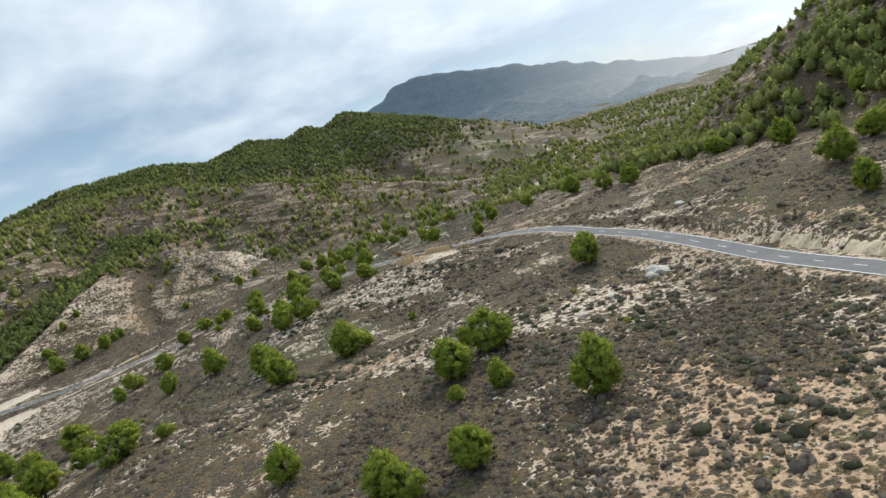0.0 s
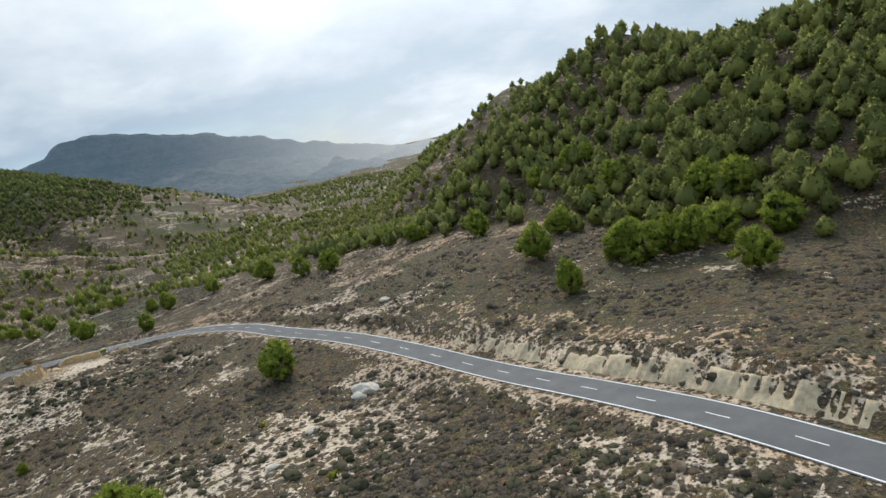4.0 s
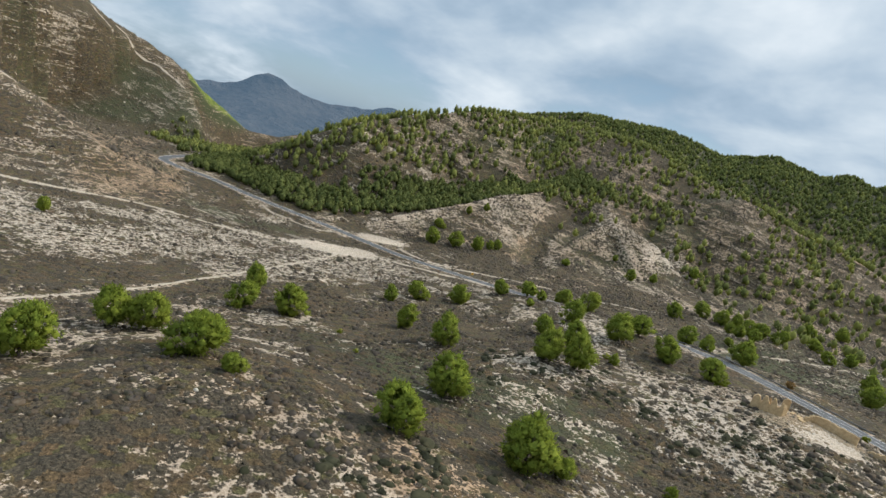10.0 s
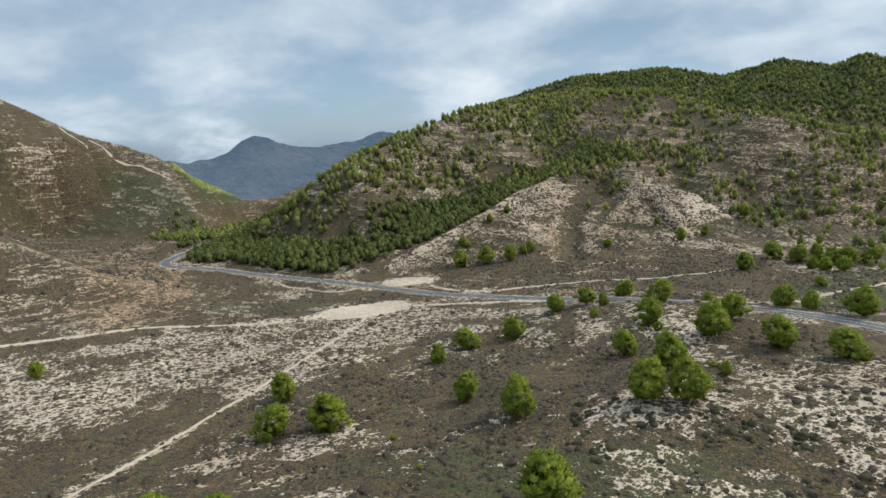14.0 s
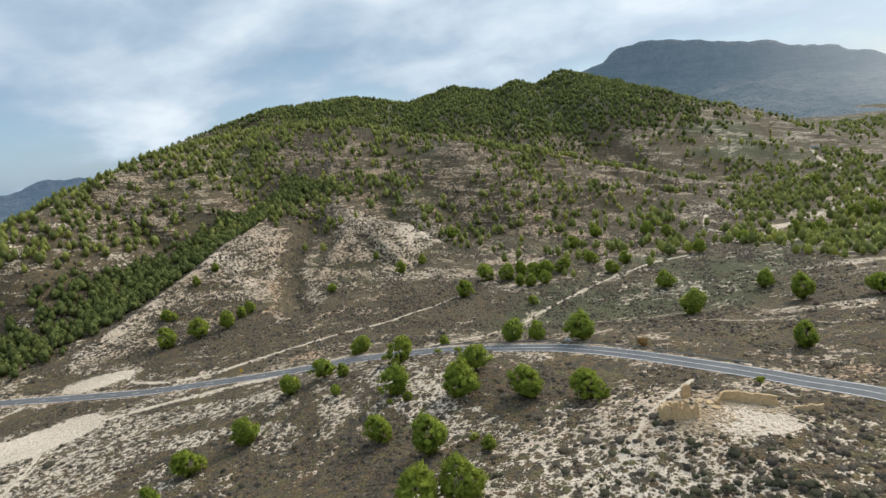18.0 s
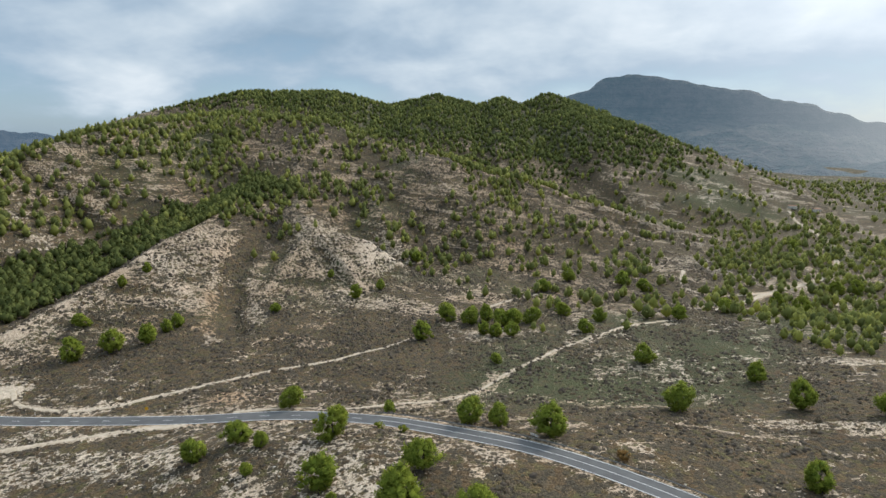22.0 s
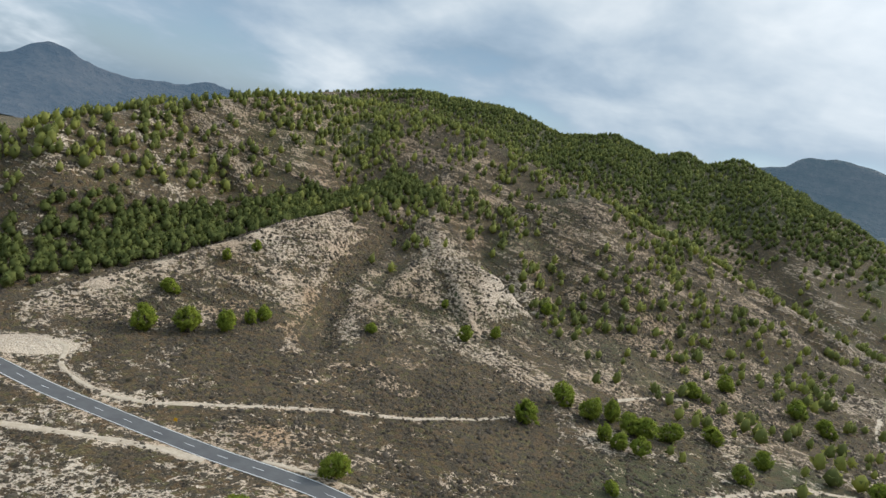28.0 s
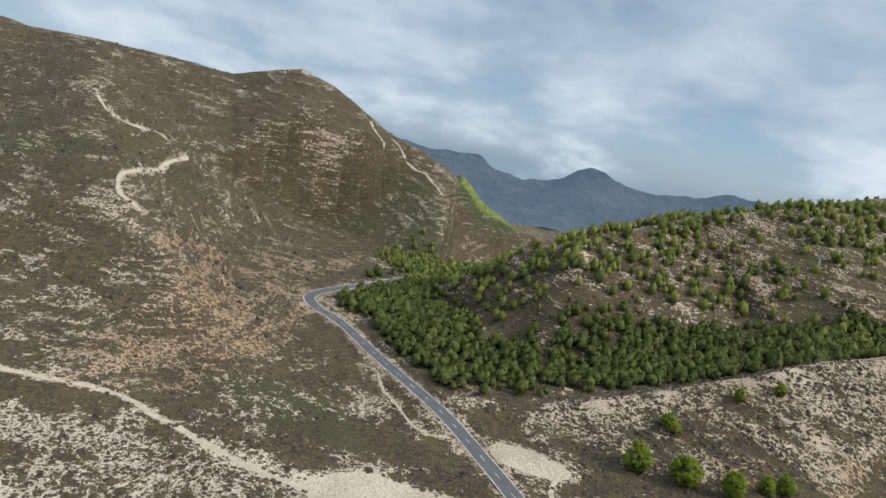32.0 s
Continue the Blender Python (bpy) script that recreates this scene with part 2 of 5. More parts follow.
def fractal(x, y, size, octaves=4, seed=0, gain=0.5):
    out, amp, total = 0.0, 1.0, 0.0
    for n in range(octaves):
        out = out + amp * grain(x + 17.3 * n, y - 9.1 * n, size / 2**n, seed + n)
        total, amp = total + amp, amp * gain
    return out / total


def step(a, b, x):
    u = np.clip((x - a) / (b - a), 0, 1)
    return u * u * (3 - 2 * u)


def along(x, y, line):
    """Distance to a polyline, the height of its nearest place, the way along it, and the signed side."""
    best = np.full(np.shape(x), 1e9)
    height, way, side = np.zeros(np.shape(x)), np.zeros(np.shape(x)), np.zeros(np.shape(x))
    run = 0.0
    for (ax, ay, az), (bx, by, bz) in zip(line, line[1:]):
        dx, dy = bx - ax, by - ay
        size = math.hypot(dx, dy)
        u = np.clip(((x - ax) * dx + (y - ay) * dy) / size**2, 0, 1)
        d = np.hypot(x - ax - u * dx, y - ay - u * dy)
        near = d < best
        best = np.where(near, d, best)
        height = np.where(near, az + u * (bz - az), height)
        way = np.where(near, run + u * size, way)
        side = np.where(near, np.sign(dx * (y - ay) - dy * (x - ax)), side)
        run += size
    return best, height, way, side


def curve(line, n=6):
    """A smooth line through the given places (Catmull-Rom)."""
    p = [Vector(q) for q in line]
    p = [2 * p[0] - p[1]] + p + [2 * p[-1] - p[-2]]
    out = []
    for a, b, c, d in zip(p, p[1:], p[2:], p[3:]):
        for k in range(n):
            t = k / n
            out.append(0.5 * ((2 * b) + (c - a) * t + (2 * a - 5 * b + 4 * c - d) * t * t + (3 * b - a - 3 * c + d) * t**3))
    return [tuple(q) for q in out + [p[-2]]]


def over(a, b, k):
    return 0.5 * (a + b + np.sqrt((a - b) ** 2 + k * k))


# Crest lines: places in metres, slope to the left and to the right of the line, rounding of the crest, noise.
RIDGES = {
    "east_mountain": ([(330, -260, 92), (262, 10, 62), (214, 115, 39), (207, 165, 35), (222, 205, 41), (229, 233, 54), (240, 262, 38), (250, 300, 36), (275, 368, 50), (300, 420, 36), (335, 510, 32), (400, 680, 26), (560, 900, 14)], 0.72, 0.5, 12, 4.0),
    "pine_hill": ([(-120, 745, 22), (-203, 745, 42), (-294, 728, 70), (-400, 735, 78), (-480, 735, 72), (-545, 690, 55), (-575, 610, 25), (-610, 560, -15)], 0.42, 0.3, 24, 7.0),
    "spur_canyon": ([(-392, 314, -36), (-400, 330, -23), (-394, 346, -11), (-386, 356, 0), (-377, 367, 8), (-366, 383, 18), (-385, 430, 27), (-405, 480, 38), (-390, 545, 57), (-400, 620, 66), (-430, 720, 72)], 0.5, 0.75, 4, 2.5),
    "spur_bare": ([(-270, 322, -38), (-266, 357, -29), (-265, 390, -21), (-264, 420, -14), (-266, 455, -5), (-268, 480, -3), (-275, 530, 4), (-295, 600, 24)], 0.6, 0.40, 2, 1.6),
    "spur_cone": ([(-200, 440, -33), (-203, 470, -20), (-202, 503, -5), (-185, 512, -6), (-168, 520, -12), (-143, 530, -31)], 0.85, 0.52, 1.5, 1.4),
    "spur_mid": ([(-208, 515, -7), (-226, 545, 5), (-238, 562, 7), (-250, 610, 18), (-262, 660, 34)], 0.6, 0.6, 4, 2.0),
    "spur_rib": ([(-160, 548, -20), (-182, 580, -2), (-199, 604, 9), (-215, 640, 17), (-235, 700, 40)], 0.6, 0.6, 4, 2.0),
    "spur_north": ([(-95, 580, -28), (-128, 630, 6), (-165, 675, 38), (-203, 740, 45)], 0.4, 0.36, 12, 4.0),
    "dark_ridge": ([(-960, 860, -10), (-840, 940, 50), (-738, 1012, 93), (-606, 1104, 131), (-466, 1176, 136), (-384, 1207, 113), (-309, 1230, 135), (-236, 1246, 117), (-198, 1252, 131), (-160, 1258, 117), (-121, 1271, 139), (-75, 1330, 125), (-40, 1400, 90), (-10, 1480, 40), (10, 1560, 0)], 0.33, 0.36, 16, 9.0),
    "west_hill": ([(-950, -190, 116), (-900, -60, 99), (-880, 60, 97), (-848, 165, 89), (-856, 240, 112), (-856, 285, 99), (-846, 317, 78), (-842, 349, 60), (-836, 387, 48), (-812, 412, 34), (-767, 412, 19), (-725, 404, 3), (-680, 395, -10), (-640, 388, -21)], 0.6, 0.38, 8, 5.0),
    "west_spur": ([(-305, 215, -40), (-330, 192, -25), (-409, 151, 2), (-500, 112, 24), (-650, 80, 60), (-800, 40, 92)], 0.4, 0.62, 10, 3.0),
    "green_slope": ([(-850, 460, 22), (-838, 480, 4), (-826, 506, -30), (-812, 531, -65), (-795, 558, -95)], 0.9, 0.9, 6, 2.0),
}


def bump(x, y, cx, cy, rx, ry, turn, height):
    c, s = math.cos(radians(turn)), math.sin(radians(turn))
    u, v = (x - cx) * c + (y - cy) * s, (y - cy) * c - (x - cx) * s
    return height * np.exp(-((u / rx) ** 2) - (v / ry) ** 2)


def cliff(x, y):
    """The broken north end of the western hill."""
    out = 0.285 * (x + 591) + 0.958 * (y - 377)
    reach = -0.958 * (x + 591) + 0.285 * (y - 377)
    return 46 * step(-1, 7, out + 3 * fractal(x, y, 14, 3, 55)) * step(-45, -5, reach) * step(240, 180, reach) * step(160, 110, out)


CLEFT = [(-190, 396, 0), (-212, 430, 0), (-228, 462, 0), (-240, 500, 0), (-252, 545, 0)]


def land(x, y):
    """The ground before the road is cut: a tilted, curved floor, the crests over it, local swells."""
    u, v = np.clip(x, -330, 115) / 100, (np.clip(y, 20, 520) - 250) / 100
    z = -22.3 + 10.3 * u - 4.0 * v - 0.4 * u * u - 0.8 * u * v - 0.7 * v * v - 0.76 * u**3 + 0.27 * u * u * v - 1.5 * u * v * v
    z = z + 0.03 * np.maximum(y - 520, 0) * step(-420, 60, x) - 0.09 * np.maximum(-330 - x, 0) * step(150, 420, y)
    z = np.maximum(z, -118 + 0 * z)
    for name, (line, left, right, soft, rough) in RIDGES.items():
        if name == "green_slope":
            z = z - cliff(x, y)
        d, h, way, side = along(x, y, line)
        slope = np.where(side > 0, left, right)
        d = np.sqrt(d * d + soft * soft) - soft
        ribs = 1 - 2 * np.abs(grain(way + 12 * fractal(x, y, 40, 2, 6), 0.22 * d, 26 + 3 * rough, 7)) - 0.6 * np.abs(grain(way + 6 * fractal(x, y, 20, 2, 8), 0.3 * d, 11 + rough, 9))
        gully = rough * np.clip(d / 50, 0.1, 1) * (0.8 * fractal(x, y, 9 * rough + 12, 4, 5) + 0.75 * ribs)
        z = over(z, h - slope * d + gully, 2.5)
    z = z - 5.0 * np.exp(-(along(x, y, CLEFT)[0] / 8.0) ** 2)
    for spec in SWELLS:
        z = z + bump(x, y, *spec)
    # harder beds stand out as ledges on the eroded spurs and on the hill behind them
    bed = (z + 0.16 * x + 0.05 * y + 1.6 * fractal(x, y, 60, 3, 15)) / 4.6
    f = bed - np.floor(bed)
    worn = step(360, 420, y - 0.1 * x) * step(-330, -300, x) * step(-70, -120, x) * step(760, 640, y)
    z = z + 2.0 * worn * (step(0.45, 1.0, f) - f) * (0.6 + 0.6 * fractal(x, y, 35, 3, 16))
    return z + 0.5 * fractal(x, y, 22, 4, 11)


SWELLS = [
    (50, 130, 32, 40, 0, -4.7),
    (-15, 180, 32, 36, 0, -3.7),
    (-15, 242, 28, 28, 0, 5.9),
    (-62, 220, 34, 40, 0, 2.6),
    (-73, 125, 40, 35, 0, 5.8),
    (-68, 270, 30, 30, 0, 4.1),
    (-60, 350, 55, 40, 0, -1.3),
    (-125, 250, 50, 60, 0, 0.6),
    (0, 360, 45, 40, 0, -2.8),
    (100, 165, 30, 45, 0, 3.7),
    (-140, 130, 60, 50, 0, -2.0),
    (-230, 310, 60, 45, 0, -1.6),
    (-300, 260, 60, 40, 0, -6.0),
    (-250, 180, 60, 50, 0, 0.0),
    (-120, 390, 60, 50, 0, -1.0),
    (-215, 400, 40, 50, 0, 0.5),
    (70, 250, 45, 50, 0, -0.9),
    (75, 70, 35, 35, 0, 3.3),
    (0, 90, 45, 40, 0, -1.3),
    (63, 100, 22, 30, 0, -1.3),
    (-95, 290, 32, 28, 0, 4.9),
    (-40, 305, 32, 30, 0, 3.6),
    (-12, 300, 26, 28, 0, 2.4),
    (-62, 285, 24, 22, 0, 1.3),
    (-55, 212, 22, 20, 0, 2.4),
    (-120, 282, 24, 18, 0, 2.8),
    (0, 335, 26, 22, 0, 1.0),
    (-140, 318, 36, 26, 0, 1.0),
]


# ---- road line ----
ROAD = curve([(96, -80, 0), (74, 0, 0), (67, 30, 0), (64.4, 58, 0), (64, 80, 0), (63.8, 102, 0), (63, 121, 0), (60.6, 141, 0), (55, 166, 0), (47, 192, 0), (40, 223, 0), (27, 250, 0), (11, 262.5, 0), (-4, 273, 0), (-20, 283, 0), (-37, 291.5, 0), (-59, 300, 0), (-88, 310, 0), (-117, 313.5, 0), (-149, 309, 0), (-188, 303.5, 0), (-211, 300.5, 0), (-236, 297.5, 0), (-272, 291, 0), (-319, 274, 0), (-352, 262, 0), (-369, 252, 0), (-386, 250, 0), (-404, 262, 0), (-430, 288, 0), (-470, 322, 0), (-540, 395, 0)], 8)


def smooth_run(values, reach):
    wide = np.pad(values, reach, mode="edge")
    return np.convolve(wide, np.ones(2 * reach + 1) / (2 * reach + 1), mode="valid")


_x, _y = np.array([p[0] for p in ROAD]), np.array([p[1] for p in ROAD])
_z = smooth_run(smooth_run(land(_x, _y), 6), 4)
ROAD = [(float(a), float(b), float(c)) for a, b, c in zip(_x, _y, _z)]

TRACKS = {
    "apron_track": ([(-239, 317), (-231, 320), (-220, 312), (-201, 310), (-186, 315), (-171, 329), (-153, 350), (-141, 363), (-128, 376), (-106, 406)], 1.0),
    "valley_track": ([(-138, 315), (-117, 321), (-102, 325), (-90, 332), (-74, 339), (-65, 352), (-58, 370), (-47, 391), (-39, 404), (-25, 424), (-12, 443), (10, 462)], 0.9),
    "field_track": ([(-148, 305), (-162, 301), (-179, 292), (-193, 283), (-202, 275)], 1.5),
    "hill_track": ([(-204, 262), (-214, 244), (-229, 225), (-247, 204), (-262, 187), (-266, 172), (-270, 150), (-276, 120)], 1.4),
    "terrace_path": ([(-126, 100), (-131, 115), (-134, 124), (-142, 140), (-156, 168), (-174, 206), (-193, 240), (-210, 268)], 0.7),
    "west_track": ([(-393, 166), (-403, 154), (-412, 150), (-436, 147), (-490, 152), (-536, 154), (-580, 160), (-589, 141), (-544, 115), (-601, 85)], 1.3),
    "north_track": ([(190, 930), (190, 864), (186, 817), (183, 769), (162, 696), (132, 629), (90, 578), (37, 503)], 1.8),
    "gully_track": ([(36, 616), (30, 580), (31, 555), (47, 545), (83, 568), (139, 635)], 1.4),
    "mound_track": ([(-82, 464), (-72, 485), (-57, 509)], 1.2),
    "roadside_path": ([(-300, 273), (-288, 274), (-276, 277), (-263, 279), (-255, 283), (-251, 290)], 0.6),
    "ruin_path": ([(-11, 262), (-15.5, 252), (-21.4, 241.4), (-24.1, 233), (-28, 224)], 0.6),
}


def lay(x, y):
    """The ground with the road bench cut into it."""
    z = land(x, y)
    near = (x > -620) & (x < 160) & (y > -140) & (y < 480)
    d, h, way, side = along(x[near], y[near], ROAD)
    rise = z[near] - h
    reach = np.where(rise > 0, 5.4 + np.maximum(rise, 0) * 0.75, 5.4 + np.maximum(-rise, 0) * 1.5) + 1.5
    k = step(5.0, 0.1 + reach, d)
    cut = (x[near] > 60) * step(35, 55, y[near]) * step(155, 128, y[near])
    rise = rise + cut * 2.2 * step(40, 9, d) * (0.8 + 0.3 * grain(y[near], 0 * d, 4.5, 97) + 0.2 * grain(y[near], 0 * d, 11, 98))
    k = k * (1 - cut) + cut * step(4.9, 8.8, d)
    z[near] = h - 0.07 + (rise + 0.07) * k
    return z


def axis(low, high, fine, far, grow):
    mid = list(np.arange(low, high + 1e-6, fine))
    out, d = [], fine
    x = high
    while x < far:
        d *= 1 + grow
        x += d
        out.append(x)
    back, d, x = [], fine, low
    while x > -far:
        d *= 1 + grow
        x -= d
        back.append(x)
    return np.array(back[::-1] + mid + out)


GX, GY = axis(-325, 140, 1.8, 4300, 0.036), axis(45, 570, 1.8, 4300, 0.036)
XX, YY = np.meshgrid(GX, GY)
ZZ = lay(XX.ravel(), YY.ravel()).reshape(XX.shape)


def ground(x, y):
    """Height of the ground sheet at places, between its corners."""
    x, y = np.asarray(x, float), np.asarray(y, float)
    i, j = np.clip(np.searchsorted(GX, x) - 1, 0, len(GX) - 2), np.clip(np.searchsorted(GY, y) - 1, 0, len(GY) - 2)
    u, v = (x - GX[i]) / (GX[i + 1] - GX[i]), (y - GY[j]) / (GY[j + 1] - GY[j])
    return (ZZ[j, i] * (1 - u) + ZZ[j, i + 1] * u) * (1 - v) + (ZZ[j + 1, i] * (1 - u) + ZZ[j + 1, i + 1] * u) * v


def blot(x, y, cx, cy, rx, ry, turn, seed=0, ragged=0.6):
    """A soft patch with a ragged edge: 1 inside, 0 outside."""
    c, s = math.cos(radians(turn)), math.sin(radians(turn))
    u, v = ((x - cx) * c + (y - cy) * s) / rx, ((y - cy) * c - (x - cx) * s) / ry
    return step(-0.45, 0.4, 1 - np.hypot(u, v) + ragged * fractal(x, y, 0.6 * min(rx, ry) + 4, 4, 70 + seed))


# patches of open pale marl: place, half sizes, turn
MARL = [
    (75, 168, 20, 4, -27), (98, 214, 34, 5, 16), (-22, 137, 27, 10, 0), (19, 125, 14, 8, 0), (-190, 300, 20, 8, 75),
    (-170, 277, 40, 9, 10), (-112, 168, 15, 9, 30), (-57, 210, 18, 12, 50), (-30, 224, 13, 9, -40), (-82, 270, 26, 11, -40),
    (-72, 418, 26, 8, 22), (-31, 425, 7, 26, 0), (45, 137, 6, 4, 0), (-146, 327, 11, 6, 10), (28, 66, 14, 20, 20), (53, 64, 11, 24, 8), (-18, 214, 20, 10, -20), (15, 392, 20, 6, 10), (59, 396, 18, 5, 5),
    (-289, 230, 11, 5, 35), (-285, 201, 13, 4, 40), (-236, 258, 17, 9, 55), (-190, 213, 20, 9, 62), (-149, 258, 16, 6, 20), (-173, 247, 14, 6, 55),
    (-116, 255, 15, 6, -20), (-51, 287, 11, 4, -30), (34, 328, 14, 5, 0), (-13, 294, 9, 3, -40), (60, 205, 16, 4, -60),
]
CLAY = [(-146, 327, 14, 8, 10), (28, 66, 22, 30, 20), (80, 95, 14, 60, 0), (112, 190, 30, 80, 10), (-212, 396, 26, 16, 50), (-400, 222, 110, 30, -12), (-300, 200, 40, 22, -30), (38, 255, 30, 12, -40), (-30, 140, 22, 10, 0), (-212, 425, 12, 18, 20)]


def cover_at(x, y):
    """Bare soil, grass, rust and tree cover, each from 0 to 1."""
    patch = fractal(x, y, 46, 4, 21)
    # convex ground gets more bare soil, hollows less
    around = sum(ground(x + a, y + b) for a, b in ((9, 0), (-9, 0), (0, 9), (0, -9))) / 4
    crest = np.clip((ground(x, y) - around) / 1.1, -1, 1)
    streak = fractal(x + 0.6 * y, 2.2 * y, 30, 4, 23)
    bare = np.clip(0.13 + 0.07 * step(330, 250, y) * step(-180, -100, x) + 0.62 * patch + 0.62 * streak, 0, 0.74)
    green = np.clip(0.25 + 0.7 * fractal(x, y, 90, 3, 31), 0, 0.6)
    rust = np.clip(0.25 + 0.6 * fractal(x, y, 80, 3, 41), 0, 0.7)
    far = step(900, 1300, np.hypot(x, y - 150))
    terrace = blot(x, y, -205, 178, 95, 50, 78, 3, 0.3)
    bare = np.maximum(bare, terrace * (0.70 + 0.3 * fractal(x, y, 16, 3, 91)))
    rust = rust * (1 - 0.8 * terrace)
    for n, spot in enumerate(MARL):
        k = blot(x, y, *spot, n)
        bare, rust = np.maximum(bare, (0.74 + 0.25 * fractal(x, y, 9, 3, 94)) * k), rust * (1 - 0.6 * k)
    steep = np.hypot(ground(x + 4, y) - ground(x - 4, y), ground(x, y + 4) - ground(x, y - 4)) / 8
    spur = np.maximum(blot(x, y, -234, 402, 62, 98, 8, 5, 0.25), blot(x, y, -168, 500, 66, 62, 0, 6, 0.25)) * step(0.07, 0.2, steep)
    cleft = step(11, 4, along(x, y, CLEFT)[0])
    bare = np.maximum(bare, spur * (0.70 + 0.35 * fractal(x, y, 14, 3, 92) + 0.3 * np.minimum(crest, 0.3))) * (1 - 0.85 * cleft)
    rust = np.where(spur > 0.3, 0.38 + 0.5 * fractal(x, y, 40, 3, 93), rust)
    west = step(-380, -480, x) * step(460, 330, y)
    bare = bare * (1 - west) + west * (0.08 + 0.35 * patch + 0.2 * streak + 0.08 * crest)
    green, rust = np.maximum(green, west * (0.25 + 0.4 * streak)), rust * (1 - 0.55 * west)
    hill = step(430, 520, y) * step(60, -60, x) * (1 - spur)
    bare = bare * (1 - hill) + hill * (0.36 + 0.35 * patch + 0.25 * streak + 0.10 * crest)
    rust = rust * (1 - hill) + hill * np.clip(0.62 + 0.4 * streak, 0, 1)
    for n, spot in enumerate(CLAY):
        k = blot(x, y, *spot, 30 + n)
        rust, bare = np.maximum(rust, 0.85 * k), np.maximum(bare, 0.42 * k)
    for n, spot in enumerate(((-345, 236, 28, 11, -20), (-401, 195, 32, 11, -25), (-500, 282, 70, 9, -22), (-300, 215, 36, 9, -30))):
        k = blot(x, y, *spot, 50 + n)
        rust, bare = np.maximum(rust, 0.95 * k), np.maximum(bare, 0.62 * k)
    scree = blot(x, y, 104, 124, 28, 60, 0, 14, 0.5)
    bare = bare * (1 - 0.95 * scree) - 0.15 * scree
    mount = step(112, 150, x) * step(620, 420, y)
    bare, rust = bare - mount * np.maximum(bare - 0.22, 0), np.maximum(rust, 0.65 * mount)
    floor = blot(x, y, -85, 385, 130, 52, 4, 16, 0.5)
    bare = bare * (1 - 0.45 * floor)
    flats = blot(x, y, -180, 378, 62, 42, 35, 17, 0.3) * step(0.16, 0.07, steep)
    bare, green = bare * (1 - 0.8 * flats), green * (1 - 0.6 * flats)
    yard = np.maximum(blot(x, y, -213, 262, 24, 13, 62, 8, 0.3), blot(x, y, -2.6, 238.4, 7.5, 6, 0, 9, 0.3))
    yard = np.maximum(yard, blot(x, y, -237, 312, 13, 7, 48, 13, 0.15))
    bare, rust = np.maximum(bare, 1.7 * yard), rust * (1 - 0.8 * yard)
    meadow = np.maximum(blot(x, y, -268, 240, 36, 20, 50, 10, 0.4), blot(x, y, -60, 178, 40, 16, 20, 11, 0.5))
    green, bare = np.maximum(green, 0.55 * meadow), bare * (1 - 0.5 * meadow)
    slope = blot(x, y, -828, 502, 45, 62, 20, 12, 0.2)
    green, bare = np.maximum(green, slope), bare * (1 - slope)
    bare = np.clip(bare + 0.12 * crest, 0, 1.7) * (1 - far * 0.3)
    green = np.maximum(green, far * 0.45)
    # less bare, greener forest ground on the ridge, also darkened for its cloud shade
    dark = step(900, 1040, y + 0.12 * x) * step(120, -60, x)
    bare, green = bare * (1 - 0.75 * dark), np.maximum(green, 0.6 * dark)
    d = along(x, y, ROAD)[0]
    verge = np.exp(-np.maximum(d - 4.2, 0) / 1.6)
    bare = np.maximum(bare, 0.74 * verge)
    rust = np.maximum(rust, 0.6 * verge)
    bank = step(4.6, 5.6, d) * step(11.5, 8.5, d) * (x > 60) * step(40, 52, y) * step(150, 130, y)
    bare, rust = np.maximum(bare, 0.86 * bank), rust * (1 - 0.6 * bank)
    for line, wide in TRACKS.values():
        d = along(x, y, [(*p, 0) for p in line])[0]
        bare = np.maximum(bare, np.exp(-np.maximum(d - wide, 0) / 1.0))
    return np.clip(bare, 0, 1.7), np.clip(green, 0, 1), np.clip(rust, 0, 1), far


def sheet(name, xs, ys, zs, mat):
    ny, nx = zs.shape
    mesh = bpy.data.meshes.new(name)
    co = np.stack([xs.ravel(), ys.ravel(), zs.ravel()], 1)
    j, i = np.meshgrid(np.arange(ny - 1), np.arange(nx - 1), indexing="ij")
    a = (j * nx + i).ravel()
    quads = np.stack([a, a + 1, a + nx + 1, a + nx], 1)
    fill(mesh, co, quads.ravel(), np.full(len(quads), 4))
    mesh.materials.append(mat)
    return new(name, mesh)


def fill(mesh, co, corners, sizes, smooth=True):
    mesh.vertices.add(len(co))
    mesh.vertices.foreach_set("co", np.asarray(co, np.float32).ravel())
    mesh.loops.add(len(corners))
    mesh.loops.foreach_set("vertex_index", np.asarray(corners, np.int32))
    mesh.polygons.add(len(sizes))
    starts = np.concatenate([[0], np.cumsum(sizes)[:-1]])
    mesh.polygons.foreach_set("loop_start", starts.astype(np.int32))
    mesh.update(calc_edges=True)
    mesh.validate()
    mesh.polygons.foreach_set("use_smooth", np.full(len(sizes), smooth))


earth_sheet = tagged(sheet("ground", XX, YY, ZZ, EARTH), "stony hillsides of pale marl, rusty soil and grey scrub", "ground", kind="structure")
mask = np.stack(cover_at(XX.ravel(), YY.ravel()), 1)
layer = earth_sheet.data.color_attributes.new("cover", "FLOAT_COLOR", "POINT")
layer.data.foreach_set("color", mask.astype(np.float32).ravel())


